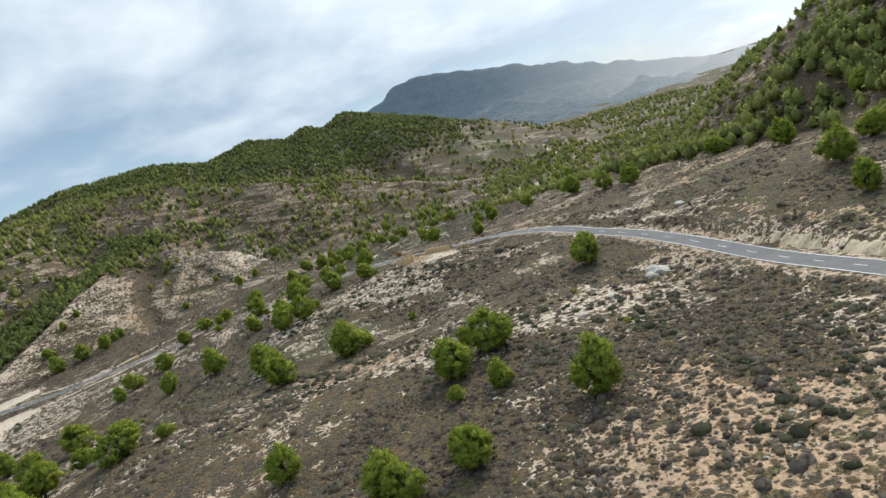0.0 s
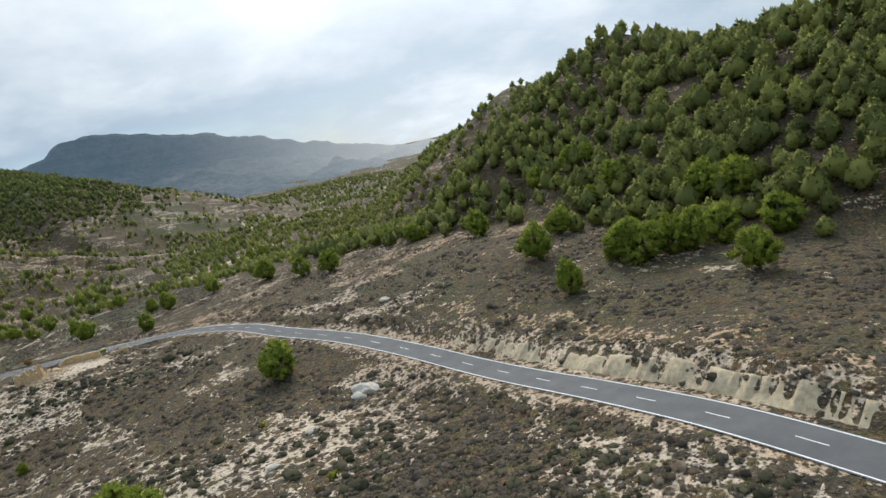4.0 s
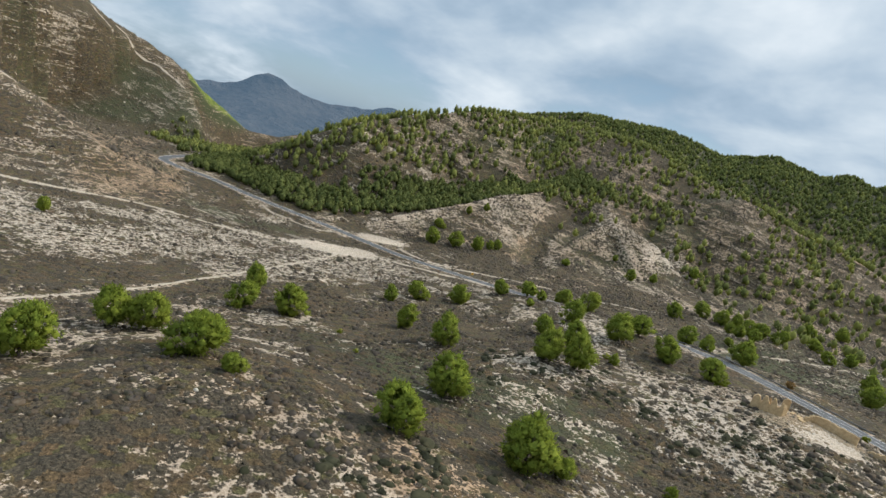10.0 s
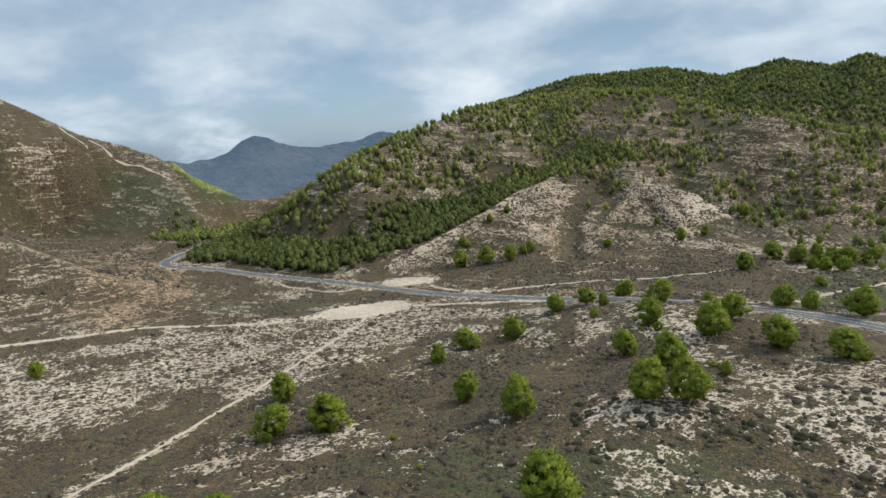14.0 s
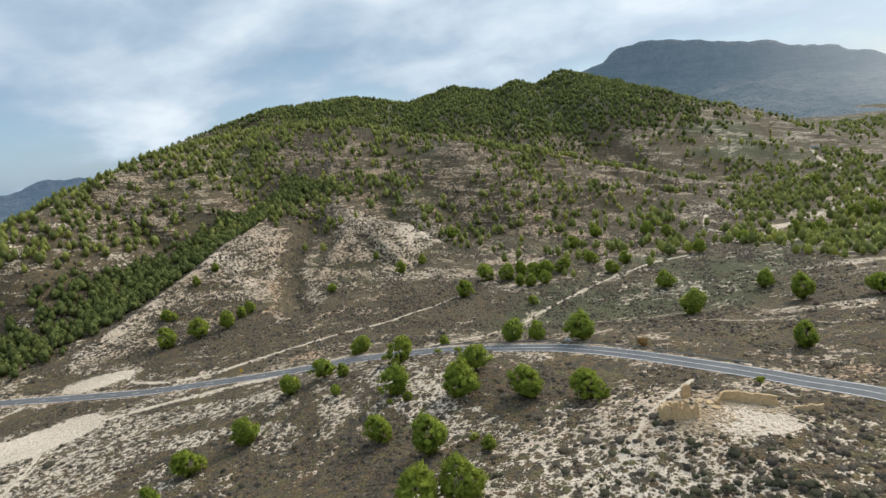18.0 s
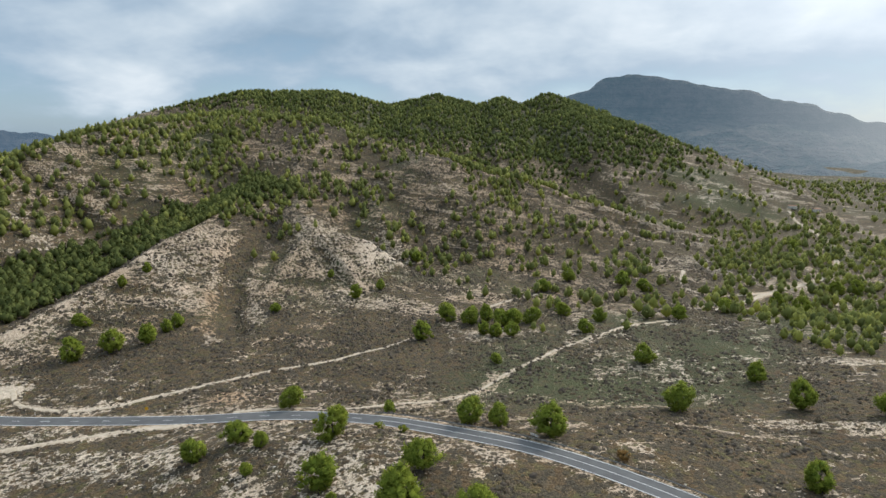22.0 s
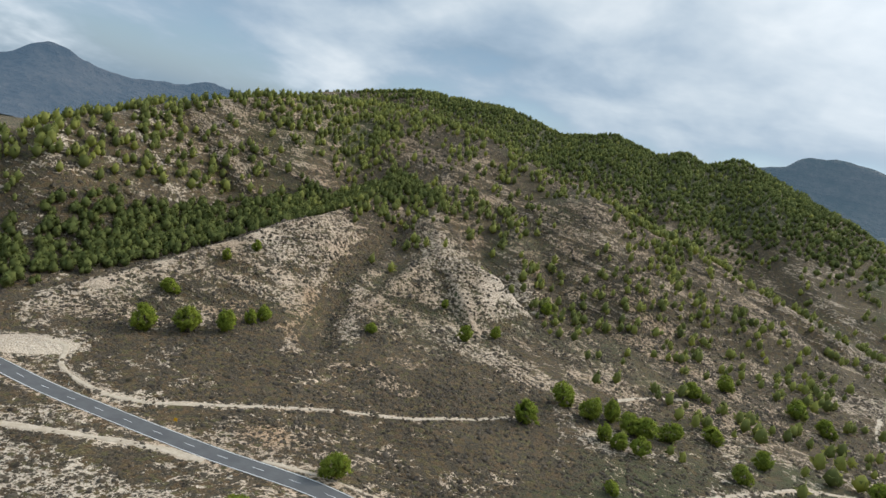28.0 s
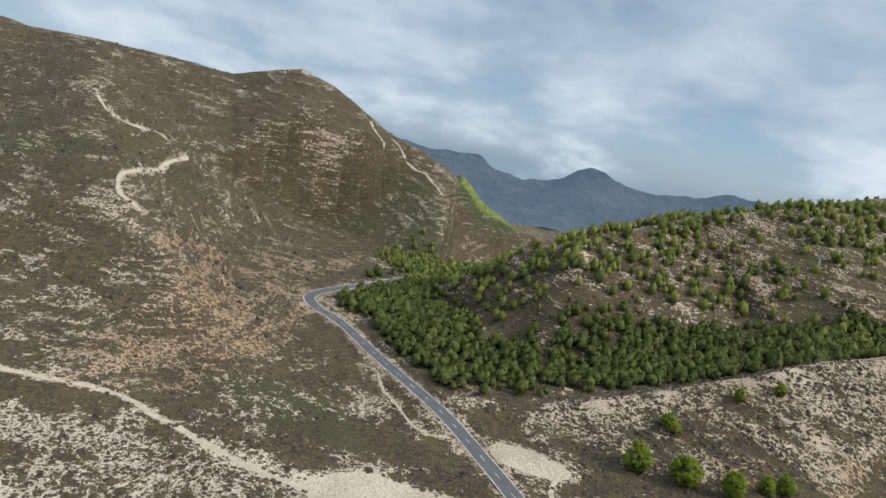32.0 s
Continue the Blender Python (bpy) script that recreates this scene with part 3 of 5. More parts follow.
# ---- road ----
def ribbon(name, line, left, right, lift, mat, start=0.0, end=1e9, parent=None, ragged=0.0, step_length=2.0, drape=False, seed=0):
    """A strip that follows a line, from left to right of it (metres, right positive)."""
    p = np.array(line)
    run = np.concatenate([[0], np.cumsum(np.hypot(*np.diff(p[:, :2], axis=0).T))])
    s = np.arange(max(start, 0), min(end, run[-1]) + 1e-6, step_length)
    if len(s) < 2:
        s = np.array([start, end])
    c = np.stack([np.interp(s, run, p[:, k]) for k in range(3)], 1)
    d = np.stack([np.interp(s + 0.5, run, p[:, k]) - np.interp(s - 0.5, run, p[:, k]) for k in range(2)], 1)
    d /= np.linalg.norm(d, axis=1)[:, None] + 1e-9
    side = np.stack([d[:, 1], -d[:, 0]], 1)
    across = 7 if drape else 2
    w = np.linspace(0, 1, across)
    lo, hi = np.full(len(s), left), np.full(len(s), right)
    if ragged:
        lo = lo + ragged * fractal(s, s * 0 + seed, 5.0, 3, 3)
        hi = hi + ragged * fractal(s, s * 0 + seed + 50, 5.0, 3, 4)
    off = lo[:, None] + (hi - lo)[:, None] * w
    x, y = c[:, :1] + side[:, :1] * off, c[:, 1:2] + side[:, 1:] * off
    z = (ground(x, y) if drape else c[:, 2:3] + 0 * off) + lift
    if drape:
        z[:, 0] -= 0.3
        z[:, -1] -= 0.3
    mesh = bpy.data.meshes.new(name)
    ny, nx = z.shape
    co = np.stack([x.ravel(), y.ravel(), z.ravel()], 1)
    j, i = np.meshgrid(np.arange(ny - 1), np.arange(nx - 1), indexing="ij")
    a = (j * nx + i).ravel()
    quads = np.stack([a, a + 1, a + nx + 1, a + nx], 1)
    fill(mesh, co, quads.ravel(), np.full(len(quads), 4))
    mesh.materials.append(mat)
    ob = new(name, mesh)
    ob.parent = parent
    return ob


def asphalt():
    m, t = material("worn_asphalt", 0.8)
    n = t.noise(t.place, 0.25, 5, 0.6)
    f = t.noise(t.place, 14.0, 3, 0.6)
    plug(t, "Base Color", t.ramp(t.math("ADD", t.math("MULTIPLY", n, 0.7), t.math("MULTIPLY", f, 0.3)), (0.3, (0.080, 0.081, 0.084)), (0.7, (0.135, 0.136, 0.138))))
    relief(t, f, 0.3, 0.01)
    return m


ASPHALT = asphalt()
PAINT = plain("road_paint", (0.66, 0.66, 0.64), (0.86, 0.86, 0.84), 3.0, 0.7, 0.1)
road = tagged(ribbon("road", ROAD, -3.25, 3.25, 0.03, ASPHALT), "two-lane grey asphalt road with worn white lines", "road", kind="structure")
for name, at in (("edge_line", -2.95), ("edge_line", 2.95)):
    ribbon(name, ROAD, at - 0.1, at + 0.1, 0.045, PAINT, parent=road)


# ---- pines ----
def ball(radius, level=1):
    b = bmesh.new()
    bmesh.ops.create_icosphere(b, subdivisions=level, radius=radius)
    co = np.array([v.co[:] for v in b.verts])
    tri = np.array([[v.index for v in f.verts] for f in b.faces])
    b.free()
    return co, tri


ICO0 = ball(1.0, 1)
OCTA = (np.array([(1, 0, 0), (-1, 0, 0), (0, 1, 0), (0, -1, 0), (0, 0, 1), (0, 0, -1)], float), np.array([(0, 2, 4), (2, 1, 4), (1, 3, 4), (3, 0, 4), (2, 0, 5), (1, 2, 5), (3, 1, 5), (0, 3, 5)]))


def unit(v):
    return v / (np.linalg.norm(v, axis=-1, keepdims=True) + 1e-9)


def tufted(rng, spots, sizes, per, blade=0.2, core_form=OCTA, heart=(0, 0, 0.42), spiky=0.0):
    """Clumps of foliage: a small rough core at each spot in a coat of small sprays, some flat to it, some standing out."""
    cos, tris, nors, n = [], [], [], 0
    for spot, size in zip(spots, sizes):
        out = unit(np.asarray(spot) - heart)
        form = core_form[0]
        cos.append(form * (size * rng.uniform(0.62, 0.85, (len(form), 1))) + spot)
        nors.append(unit(unit(form) * 0.6 + out * 0.8))
        tris.append(core_form[1] + n)
        n += len(form)
        if per:
            way = unit(rng.normal(size=(per, 3)) + out * 0.45 + (0, 0, 0.15))
            p = spot + way * size * rng.uniform(0.62, 1.12, (per, 1))
            face = unit(way * 0.7 + out * 0.4 + rng.normal(size=(per, 3)) * 0.42)
            a = unit(np.cross(face, rng.normal(size=(per, 3))))
            b = np.cross(face, a)
            w = size * blade * rng.uniform(0.6, 1.35, (per, 1))
            flat = np.stack([p + a * w * 1.25, p - a * w * 0.7 + b * w * 0.6, p - a * w * 0.7 - b * w * 0.6], 1)
            tip = unit(way + out * 0.5 + (0, 0, 0.35) + rng.normal(size=(per, 3)) * 0.3)
            side = unit(np.cross(tip, rng.normal(size=(per, 3))))
            spike = np.stack([p + tip * w * 2.1, p - tip * w * 0.5 + side * w * 0.5, p - tip * w * 0.5 - side * w * 0.5], 1)
            cos.append(np.where((rng.uniform(size=per) < spiky)[:, None, None], spike, flat).reshape(-1, 3))
            nors.append(np.repeat(unit(way * 0.5 + out * 0.7 + rng.normal(size=(per, 3)) * 0.3), 3, 0))
            tris.append(np.arange(3 * per).reshape(-1, 3) + n)
            n += 3 * per
    return np.concatenate(cos), np.concatenate(tris), np.concatenate(nors)


def solid(name, co, tri, mat, smooth=True, nor=None):
    mesh = bpy.data.meshes.new(name)
    fill(mesh, co, tri.ravel(), np.full(len(tri), 3), smooth)
    if nor is not None:
        mesh.attributes.new("custom_normal", "FLOAT_VECTOR", "POINT").data.foreach_set("vector", np.asarray(nor, np.float32).ravel())
    mesh.materials.append(mat)
    return mesh


def crown_spots(rng, count, slim, fine=1.0):
    """Places of clumps in an uneven crown of height 1, broad below, rounded above, that reaches nearly to the ground."""
    spots, sizes = [], []
    lumps = [(rng.normal(size=3), rng.uniform(0.12, 0.42)) for _ in range(7)]
    lean = rng.uniform(-0.1, 0.1, 2)
    for k in range(count):
        w = rng.normal(size=3)
        w /= np.linalg.norm(w)
        r = 0.74 + sum(a * max(0.0, float(w @ (v / np.linalg.norm(v)))) ** 4 for v, a in lumps)
        r *= rng.uniform(0.66, 1.0)
        z = 0.44 + 0.43 * w[2] * r
        taper = 1.0 - 0.95 * max(0.0, z - 0.36) ** 1.15 - 0.5 * max(0.0, 0.24 - z)
        spots.append((0.42 * slim * w[0] * r * taper + lean[0] * z, 0.42 * slim * w[1] * r * taper + lean[1] * z, float(np.clip(z, 0.08, 0.97))))
        sizes.append(rng.uniform(0.075, 0.14) * fine)
    return np.array(spots), np.array(sizes)


def tapered(rng, points, radii, sides=7):
    cos, tris = [], []
    n = len(points)
    for p, r in zip(points, radii):
        for k in range(sides):
            a = 2 * math.pi * k / sides
            cos.append((p[0] + r * math.cos(a), p[1] + r * math.sin(a), p[2]))
    for j in range(n - 1):
        for k in range(sides):
            a, b = j * sides + k, j * sides + (k + 1) % sides
            tris += [(a, b, b + sides), (a, b + sides, a + sides)]
    return np.array(cos), np.array(tris)


def pine_meshes(seed):
    rng = np.random.default_rng(seed)
    slim = rng.uniform(0.95, 1.2)
    spots, sizes = crown_spots(rng, 140, slim * 0.92, 0.85)
    co, tri, nor = tufted(rng, spots, sizes, 28, 0.22, heart=(0, 0, 0.25), spiky=0.55)
    crown = solid("crown", co, tri, NEEDLES, nor=nor)
    mid = (rng.uniform(-0.03, 0.03), rng.uniform(-0.03, 0.03), 0.3)
    parts = [tapered(rng, [(0, 0, -0.06), (0.005, 0, 0.1), mid, (mid[0] * 2, mid[1] * 2, 0.75)], [0.035, 0.027, 0.02, 0.008])]
    for spot in spots[:14:2]:
        foot = np.array([mid[0] * 0.6, mid[1] * 0.6, max(0.12, spot[2] - 0.2)])
        parts.append(tapered(rng, [foot, (foot + spot) / 2 + (0, 0, 0.02), spot], [0.012, 0.008, 0.004], 5))
    n, cs, ts = 0, [], []
    for c, t in parts:
        cs.append(c)
        ts.append(t + n)
        n += len(c)
    trunk = solid("trunk", np.concatenate(cs), np.concatenate(ts), BARK, True)
    return trunk, crown


PINES = [pine_meshes(s) for s in range(8)]


def pine(x, y, height, n, width=1.0, label="rounded bright green Aleppo pine on a stony slope", group="pines on the hillside"):
    trunk, crown = PINES[n % len(PINES)]
    base = new("pine_tree")
    base.location = (x, y, float(ground(x, y)) - 0.1)
    base.rotation_euler[2] = n * 2.4
    base.scale = (height * width, height * width, height)
    for name, mesh in (("trunk", trunk), ("crown", crown)):
        o = new(name, mesh)
        o.parent = base
    return tagged(base, label, "tree", group)


def far_tree(seed, lobes, level, sprays, spray):
    """A pine for the woods: one to three rounded, lumpy lobes of foliage in a ragged coat of sprays."""
    rng = np.random.default_rng(900 + seed)
    cos, tris, nors, n = [], [], [], 0
    slim = rng.uniform(0.85, 1.15)
    for k in range(lobes):
        form, faces = ball(1.0, level if k == 0 else 1)
        wide, tall = (0.33 * slim, 0.41) if k == 0 else (rng.uniform(0.17, 0.23), rng.uniform(0.18, 0.26))
        turn = rng.uniform(0, 6.28)
        centre = np.array((0, 0, 0.46) if k == 0 else (0.2 * math.cos(turn), 0.2 * math.sin(turn), rng.uniform(0.28, 0.6)))
        lump = rng.uniform(0.78, 1.12, (len(form), 1))
        co = form * lump * (wide, wide, tall)
        co[:, :2] *= (1 - 0.5 * np.maximum(co[:, 2:], 0) / tall)
        cos.append(co + centre)
        nors.append(unit(form + (0, 0, 0.25)))
        tris.append(faces + n)
        n += len(form)
        per = sprays if k == 0 else sprays // 4
        way = unit(rng.normal(size=(per, 3)) + (0, 0, 0.2))
        p = way * (wide, wide, tall) * rng.uniform(0.86, 1.14, (per, 1))
        p[:, :2] *= (1 - 0.5 * np.maximum(p[:, 2:], 0) / tall)
        p = p + centre
        tip = unit(way + (0, 0, 0.3) + rng.normal(size=(per, 3)) * 0.5)
        side = unit(np.cross(tip, rng.normal(size=(per, 3))))
        w = spray * rng.uniform(0.6, 1.3, (per, 1))
        cos.append(np.stack([p + tip * w, p - tip * w * 0.6 + side * w * 0.6, p - tip * w * 0.6 - side * w * 0.6], 1).reshape(-1, 3))
        nors.append(np.repeat(unit(way + (0, 0, 0.25) + rng.normal(size=(per, 3)) * 0.25), 3, 0))
        tris.append(np.arange(3 * per).reshape(-1, 3) + n)
        n += 3 * per
    return np.concatenate(cos), np.concatenate(tris), np.concatenate(nors)


MIDDLE = [far_tree(s, 3, 3, 130, 0.085) for s in range(10)]
HALFWAY = [far_tree(70 + s, 2, 1, 30, 0.12) for s in range(10)]
FAR = [far_tree(40 + s, 1, 1, 12, 0.15) for s in range(10)]


def strew(name, forms, x, y, size, mat, label, category, seed=0, flat=1.0, sink=0.05):
    """Many alike plants in one mesh."""
    rng = np.random.default_rng(seed)
    z = ground(x, y)
    cos, tris, nors, n = [], [], [], 0
    kind = rng.integers(0, len(forms), len(x))
    for k, (co, tri, nor) in enumerate(forms):
        pick = np.flatnonzero(kind == k)
        if not len(pick):
            continue
        a = rng.uniform(0, 2 * math.pi, len(pick))
        s = size[pick]
        c, d = np.cos(a)[:, None], np.sin(a)[:, None]
        px = (co[:, 0] * c - co[:, 1] * d) * s[:, None] + x[pick][:, None]
        py = (co[:, 0] * d + co[:, 1] * c) * s[:, None] + y[pick][:, None]
        pz = (co[:, 2] * flat - sink) * s[:, None] + z[pick][:, None]
        cos.append(np.stack([px, py, pz], -1).reshape(-1, 3))
        nors.append(np.stack([nor[:, 0] * c - nor[:, 1] * d, nor[:, 0] * d + nor[:, 1] * c, nor[:, 2] + 0 * c], -1).reshape(-1, 3))
        tris.append((tri[None] + (np.arange(len(pick)) * len(co))[:, None, None]).reshape(-1, 3) + n)
        n += len(pick) * len(co)
    ob = new(name, solid(name, np.concatenate(cos), np.concatenate(tris), mat, nor=np.concatenate(nors)))
    return tagged(ob, label, category, kind="stuff")


def scatter(count, box, weight, seed):
    """Places drawn in a box, kept by a weight from 0 to 1."""
    rng = np.random.default_rng(seed)
    x, y = rng.uniform(box[0], box[1], count), rng.uniform(box[2], box[3], count)
    keep = rng.uniform(size=count) < weight(x, y)
    return x[keep], y[keep]


BAND = [(-318, 292, 0), (-302, 316, 0), (-300, 352, 0), (-304, 395, 0), (-306, 440, 0), (-302, 480, 0), (-296, 540, 0), (-278, 590, 0), (-248, 612, 0), (-222, 650, 0)]
CANYON = [(-345, 300, 0), (-392, 286, 0), (-440, 315, 0), (-485, 350, 0), (-560, 430, 0)]
ROAD_LINE = [(a, b, 0) for a, b, c in ROAD[::3]]


def wooded_near(x, y):
    """How thick the woods stand on the eastern mountain and in the gullies, 0 to 1."""
    edge = np.interp(y, [40, 100, 150, 210, 260, 330, 420, 520, 700], [150, 128, 118, 134, 104, 84, 52, 25, 60])
    east = step(-4, 30, x - edge) * np.clip(0.62 + 0.8 * fractal(x, y, 30, 3, 62), 0.2, 1) * (1 - 0.35 * blot(x, y, 229, 233, 16, 16, 0, 40, 0.3)) * step(900, 640, y)
    band = 0.95 * step(26, 10, along(x, y, BAND)[0])
    canyon = 0.9 * step(34, 12, along(x, y, CANYON)[0])
    clear = step(8, 12, along(x, y, ROAD_LINE)[0])
    return np.maximum(np.maximum(east, band), canyon) * clear


def wooded_far(x, y):
    """The same on the hills to the north."""
    clump = fractal(x, y, 42, 3, 63)
    hill = step(430, 520, y - 0.15 * (x + 300)) * step(-20, -90, x) * step(-720, -640, x) * np.clip(0.24 + 0.75 * clump, 0.05, 0.8)
    bare = np.maximum(blot(x, y, -250, 400, 38, 90, 4, 5, 0.2), blot(x, y, -176, 490, 48, 46, 0, 6, 0.2))
    spur = step(-330, -345, x) * step(300, 330, y) * np.clip(0.7 + 0.6 * clump, 0.15, 1) * step(-640, -560, x) * step(-40, 20, y - 250 + 0.55 * (x + 560))
    dark = 0.15 * step(800, 950, y) * step(60, -60, x)
    valley = step(395, 480, y) * step(-125, -45, x) * np.clip(0.22 + 0.8 * clump, 0.03, 0.85) * step(1250, 900, y)
    north = step(1000, 1200, y) * 0.25
    return np.clip(np.maximum.reduce([hill, spur, dark, valley, north]), 0, 1) * (1 - bare) * (1 - blot(x, y, -640, 425, 80, 46, 0, 15, 0.2))


ax, ay = scatter(5600, (95, 300, 40, 340), wooded_near, 5)
size = np.random.default_rng(6).uniform(4.2, 8.8, len(ax))
near = (ay < 190) & (ax < 200)
strew("slope_woods", HALFWAY, ax[~near], ay[~near], size[~near], WOODS, "dense pine woods high on the steep eastern mountain", "woods", 47, 1.1)
ax, ay, size = ax[near], ay[near], size[near]
strew("pine_woods", MIDDLE, ax, ay, size, WOODS, "dense Aleppo pine woods on the steep stony slope", "woods", 7)
bx, by = scatter(14000, (-600, -250, 250, 600), wooded_near, 15)
size = np.random.default_rng(16).uniform(4.0, 8.0, len(bx))
strew("gully_woods", HALFWAY, bx, by, size, DARK_SHADED, "dark dense pines filling the gully and canyon floor", "woods", 17)
cx, cy = scatter(7500, (20, 420, 340, 900), wooded_near, 35)
size = np.random.default_rng(36).uniform(3.4, 6.8, len(cx))
strew("valley_woods", FAR, cx, cy, size, WOODS, "pine woods along the foot of the eastern mountain", "woods", 37)
fx, fy = scatter(34000, (-800, 620, 320, 1500), wooded_far, 8)
size = np.random.default_rng(9).uniform(4.0, 8.6, len(fx))
strew("hill_woods", FAR, fx, fy, size, WOODS, "open young pine woods scattered over the far hills", "woods", 10, 1.15)
hx, hy = scatter(6500, (-620, -60, 300, 760), wooded_far, 48)
size = np.random.default_rng(49).uniform(3.6, 7.4, len(hx))
strew("young_woods", FAR, hx, hy, size, WOODS, "bright young pines scattered over the stony hill", "woods", 50, 1.15)



def wooded_ridge(x, y):
    """The closed forest on the high ridge behind the hill."""
    return step(900, 1040, y + 0.12 * x) * step(140, 0, x) * step(-1000, -930, x) * np.clip(0.85 + 0.5 * fractal(x, y, 60, 3, 64), 0.3, 1)


# the needle colour carries the cloud shade that lies on the ridge
kx, ky = scatter(17000, (-1000, 140, 860, 1330), wooded_ridge, 58)
size = np.random.default_rng(59).uniform(5.0, 9.5, len(kx))
strew("ridge_woods", FAR, kx, ky, size, DARK_SHADED, "closed pine forest covering the high ridge, darkened to stand for cloud shade", "woods", 60, 1.05)

# single pines: place and height
ROADSIDE = [(-34, 256, 8.6), (19, 288, 8.5), (17, 85, 9.9), (4, 119, 9.7), (-4, 110.5, 9.5), (3, 100, 5.7), (-5, 100, 3.9), (-4, 77, 7.3), (-32, 161.5, 11), (-27.5, 167, 5.5), (-47, 145.5, 9.5), (-69, 128, 4.5), (-15, 184, 3.2), (-1, 128, 5.0), (-38, 301.5, 9.8), (-17, 78, 7.8), (-14, 74, 6.9), (-34, 92, 6.9), (36, 161, 9.8), (70, 303, 10.5)]
TERRACE = [(-101, 121, 10.5), (-97, 126, 9.5), (-78, 126, 9.8), (-92, 134, 6.8), (-87, 103, 11), (-127, 164, 9.3), (-118, 172, 10.5), (-101, 200, 8.2), (-83, 196, 9.9), (-57, 169, 10.5), (-61, 211, 9.8), (-53.5, 213, 10), (-66, 235, 10.5), (-66, 261, 10.5), (-65, 275, 9.6), (-82, 244, 8.1), (-133, 238, 8.8), (-125, 253, 9.1), (-130, 222, 6.4), (-125.5, 277.5, 8.5), (-86, 268, 9.9), (-49, 260, 9.2), (-53, 234, 3.9), (-225, 142, 6.2), (-110, 284, 4.7), (-107, 272, 4.1), (-81, 262, 3.6), (-146, 179, 8.9)]
VALLEY1 = [(-118, 286, 8.2), (-121, 321, 8.8), (-93, 290.5, 10.8), (-102, 406, 10.5), (-61, 309, 8.8), (-53, 309, 7.3), (-87, 318, 4.8), (-3, 335, 9.5), (-9, 388, 8.6), (32, 342, 10.5), (26, 370, 8.2), (52, 336, 8.7), (-97, 436, 10.5), (-31, 426, 8.6), (-24, 451, 8.7), (-42, 457, 8.2), (-56, 514, 10.5), (-154, 461, 9.6), (-230, 347, 10.5), (-221, 358, 10.5), (-214, 370, 10.5), (-214, 390, 7.5), (-182, 423, 6.4), (-85, 432, 10.3), (-78, 438, 9.8), (-70, 432, 10.5), (-65, 433, 10.3), (-56, 441, 9.9), (-76, 418, 7.8), (-70, 414, 7.2), (-63, 416, 7.3), (-215, 383, 7.3)]
VALLEY2 = [(-177, 478, 5.3), (-10, 549, 10.5), (-43, 546, 10.5), (-146, 477, 7.3), (13, 462, 10.0), (41, 496, 9.2), (3, 539, 10.5), (-143, 541, 10.5), (-64, 380, 4.8), (-248, 370, 7.7), (-254, 403, 6.8), (-253, 420, 6.0)]
EAST = [(78, 273, 8.8), (84, 256, 10.5), (88, 123, 8.0), (99, 146, 9.8), (117, 159, 8.4), (118, 200, 10.5), (108, 96, 10.5), (107, 126, 10.5), (108, 121, 10.5), (113, 119, 10.5), (116, 116, 10.4), (126, 116, 10.5), (132, 106, 10.5), (160, 199, 9.9), (162, 191, 7.6), (148, 166, 9.5), (156, 214, 9.2), (142, 171, 8.6), (146, 124, 10.5), (144, 133, 10.5), (117, 272, 9.0), (116, 305, 10.0), (118, 247, 9.5), (141, 734, 10.5), (75, 529, 10.5), (86, 523, 10.5), (121, 576, 10.5), (135, 582, 10.5)]

n = 0
for spots, group in ((ROADSIDE, "pines by the road"), (TERRACE, "pines on the lower slope"), (VALLEY1 + VALLEY2, "pines in the valley"), (EAST, "pines on the eastern slope")):
    for x, y, h in spots:
        n += 1
        pine(x, y, h, n * 5 + n // 8, 1.0 + 0.12 * math.sin(n * 1.7), group=group)


# ---- scrub ----
DOME = (ICO0[0], np.array([t for t in ICO0[1] if ICO0[0][t][:, 2].mean() > -0.35]))


def shrub(seed):
    """A low cushion of one or two rounded mounds."""
    rng = np.random.default_rng(300 + seed)
    count = 1 + seed % 2
    spots = np.array([(rng.uniform(-0.3, 0.3), rng.uniform(-0.3, 0.3), rng.uniform(0.08, 0.16)) for _ in range(count)])
    return tufted(rng, spots, rng.uniform(0.5, 0.62, count) * (1.1 if count == 1 else 0.85), 9 - 3 * count, 0.3, DOME, (0, 0, -0.3))


SHRUBS = [shrub(s) for s in range(16)]
FLIGHT = [(0, 20, 0), (20, 80, 0), (0, 150, 0), (-40, 230, 0), (-110, 270, 0), (-190, 270, 0)]


def scrubby(x, y):
    bare, green, rust, far = cover_at(x, y)
    near = step(210, 50, np.abs(along(x, y, FLIGHT)[0]))
    clear = step(4.6, 6.5, along(x, y, ROAD_LINE)[0])
    thin = np.clip(1.0 - 0.75 * bare, 0.3, 1)
    gaps = step(-0.30, 0.12, fractal(x, y, 11, 4, 77))
    return near * clear * thin * np.maximum(gaps, 0.5 * (bare > 0.6)) * step(1.25, 1.15, bare)


sx, sy = scatter(76000, (-300, 130, 45, 430), scrubby, 21)
size = np.random.default_rng(22).gamma(2.6, 0.26, len(sx)) + 0.3
strew("scrub", SHRUBS, sx, sy, size, SCRUB, "low rounded grey-brown thyme and rosemary scrub between stones", "scrub", 23, 0.75)
nx, ny = scatter(8500, (-25, 75, 40, 110), lambda x, y: step(1.25, 1.15, cover_at(x, y)[0]) * (1 - 0.5 * step(0.4, 0.7, cover_at(x, y)[0])) * step(4.8, 6.5, along(x, y, ROAD_LINE)[0]) * step(-0.75, 0.1, fractal(x, y, 12, 4, 78)), 24)
size = np.random.default_rng(25).gamma(2.4, 0.20, len(nx)) + 0.2
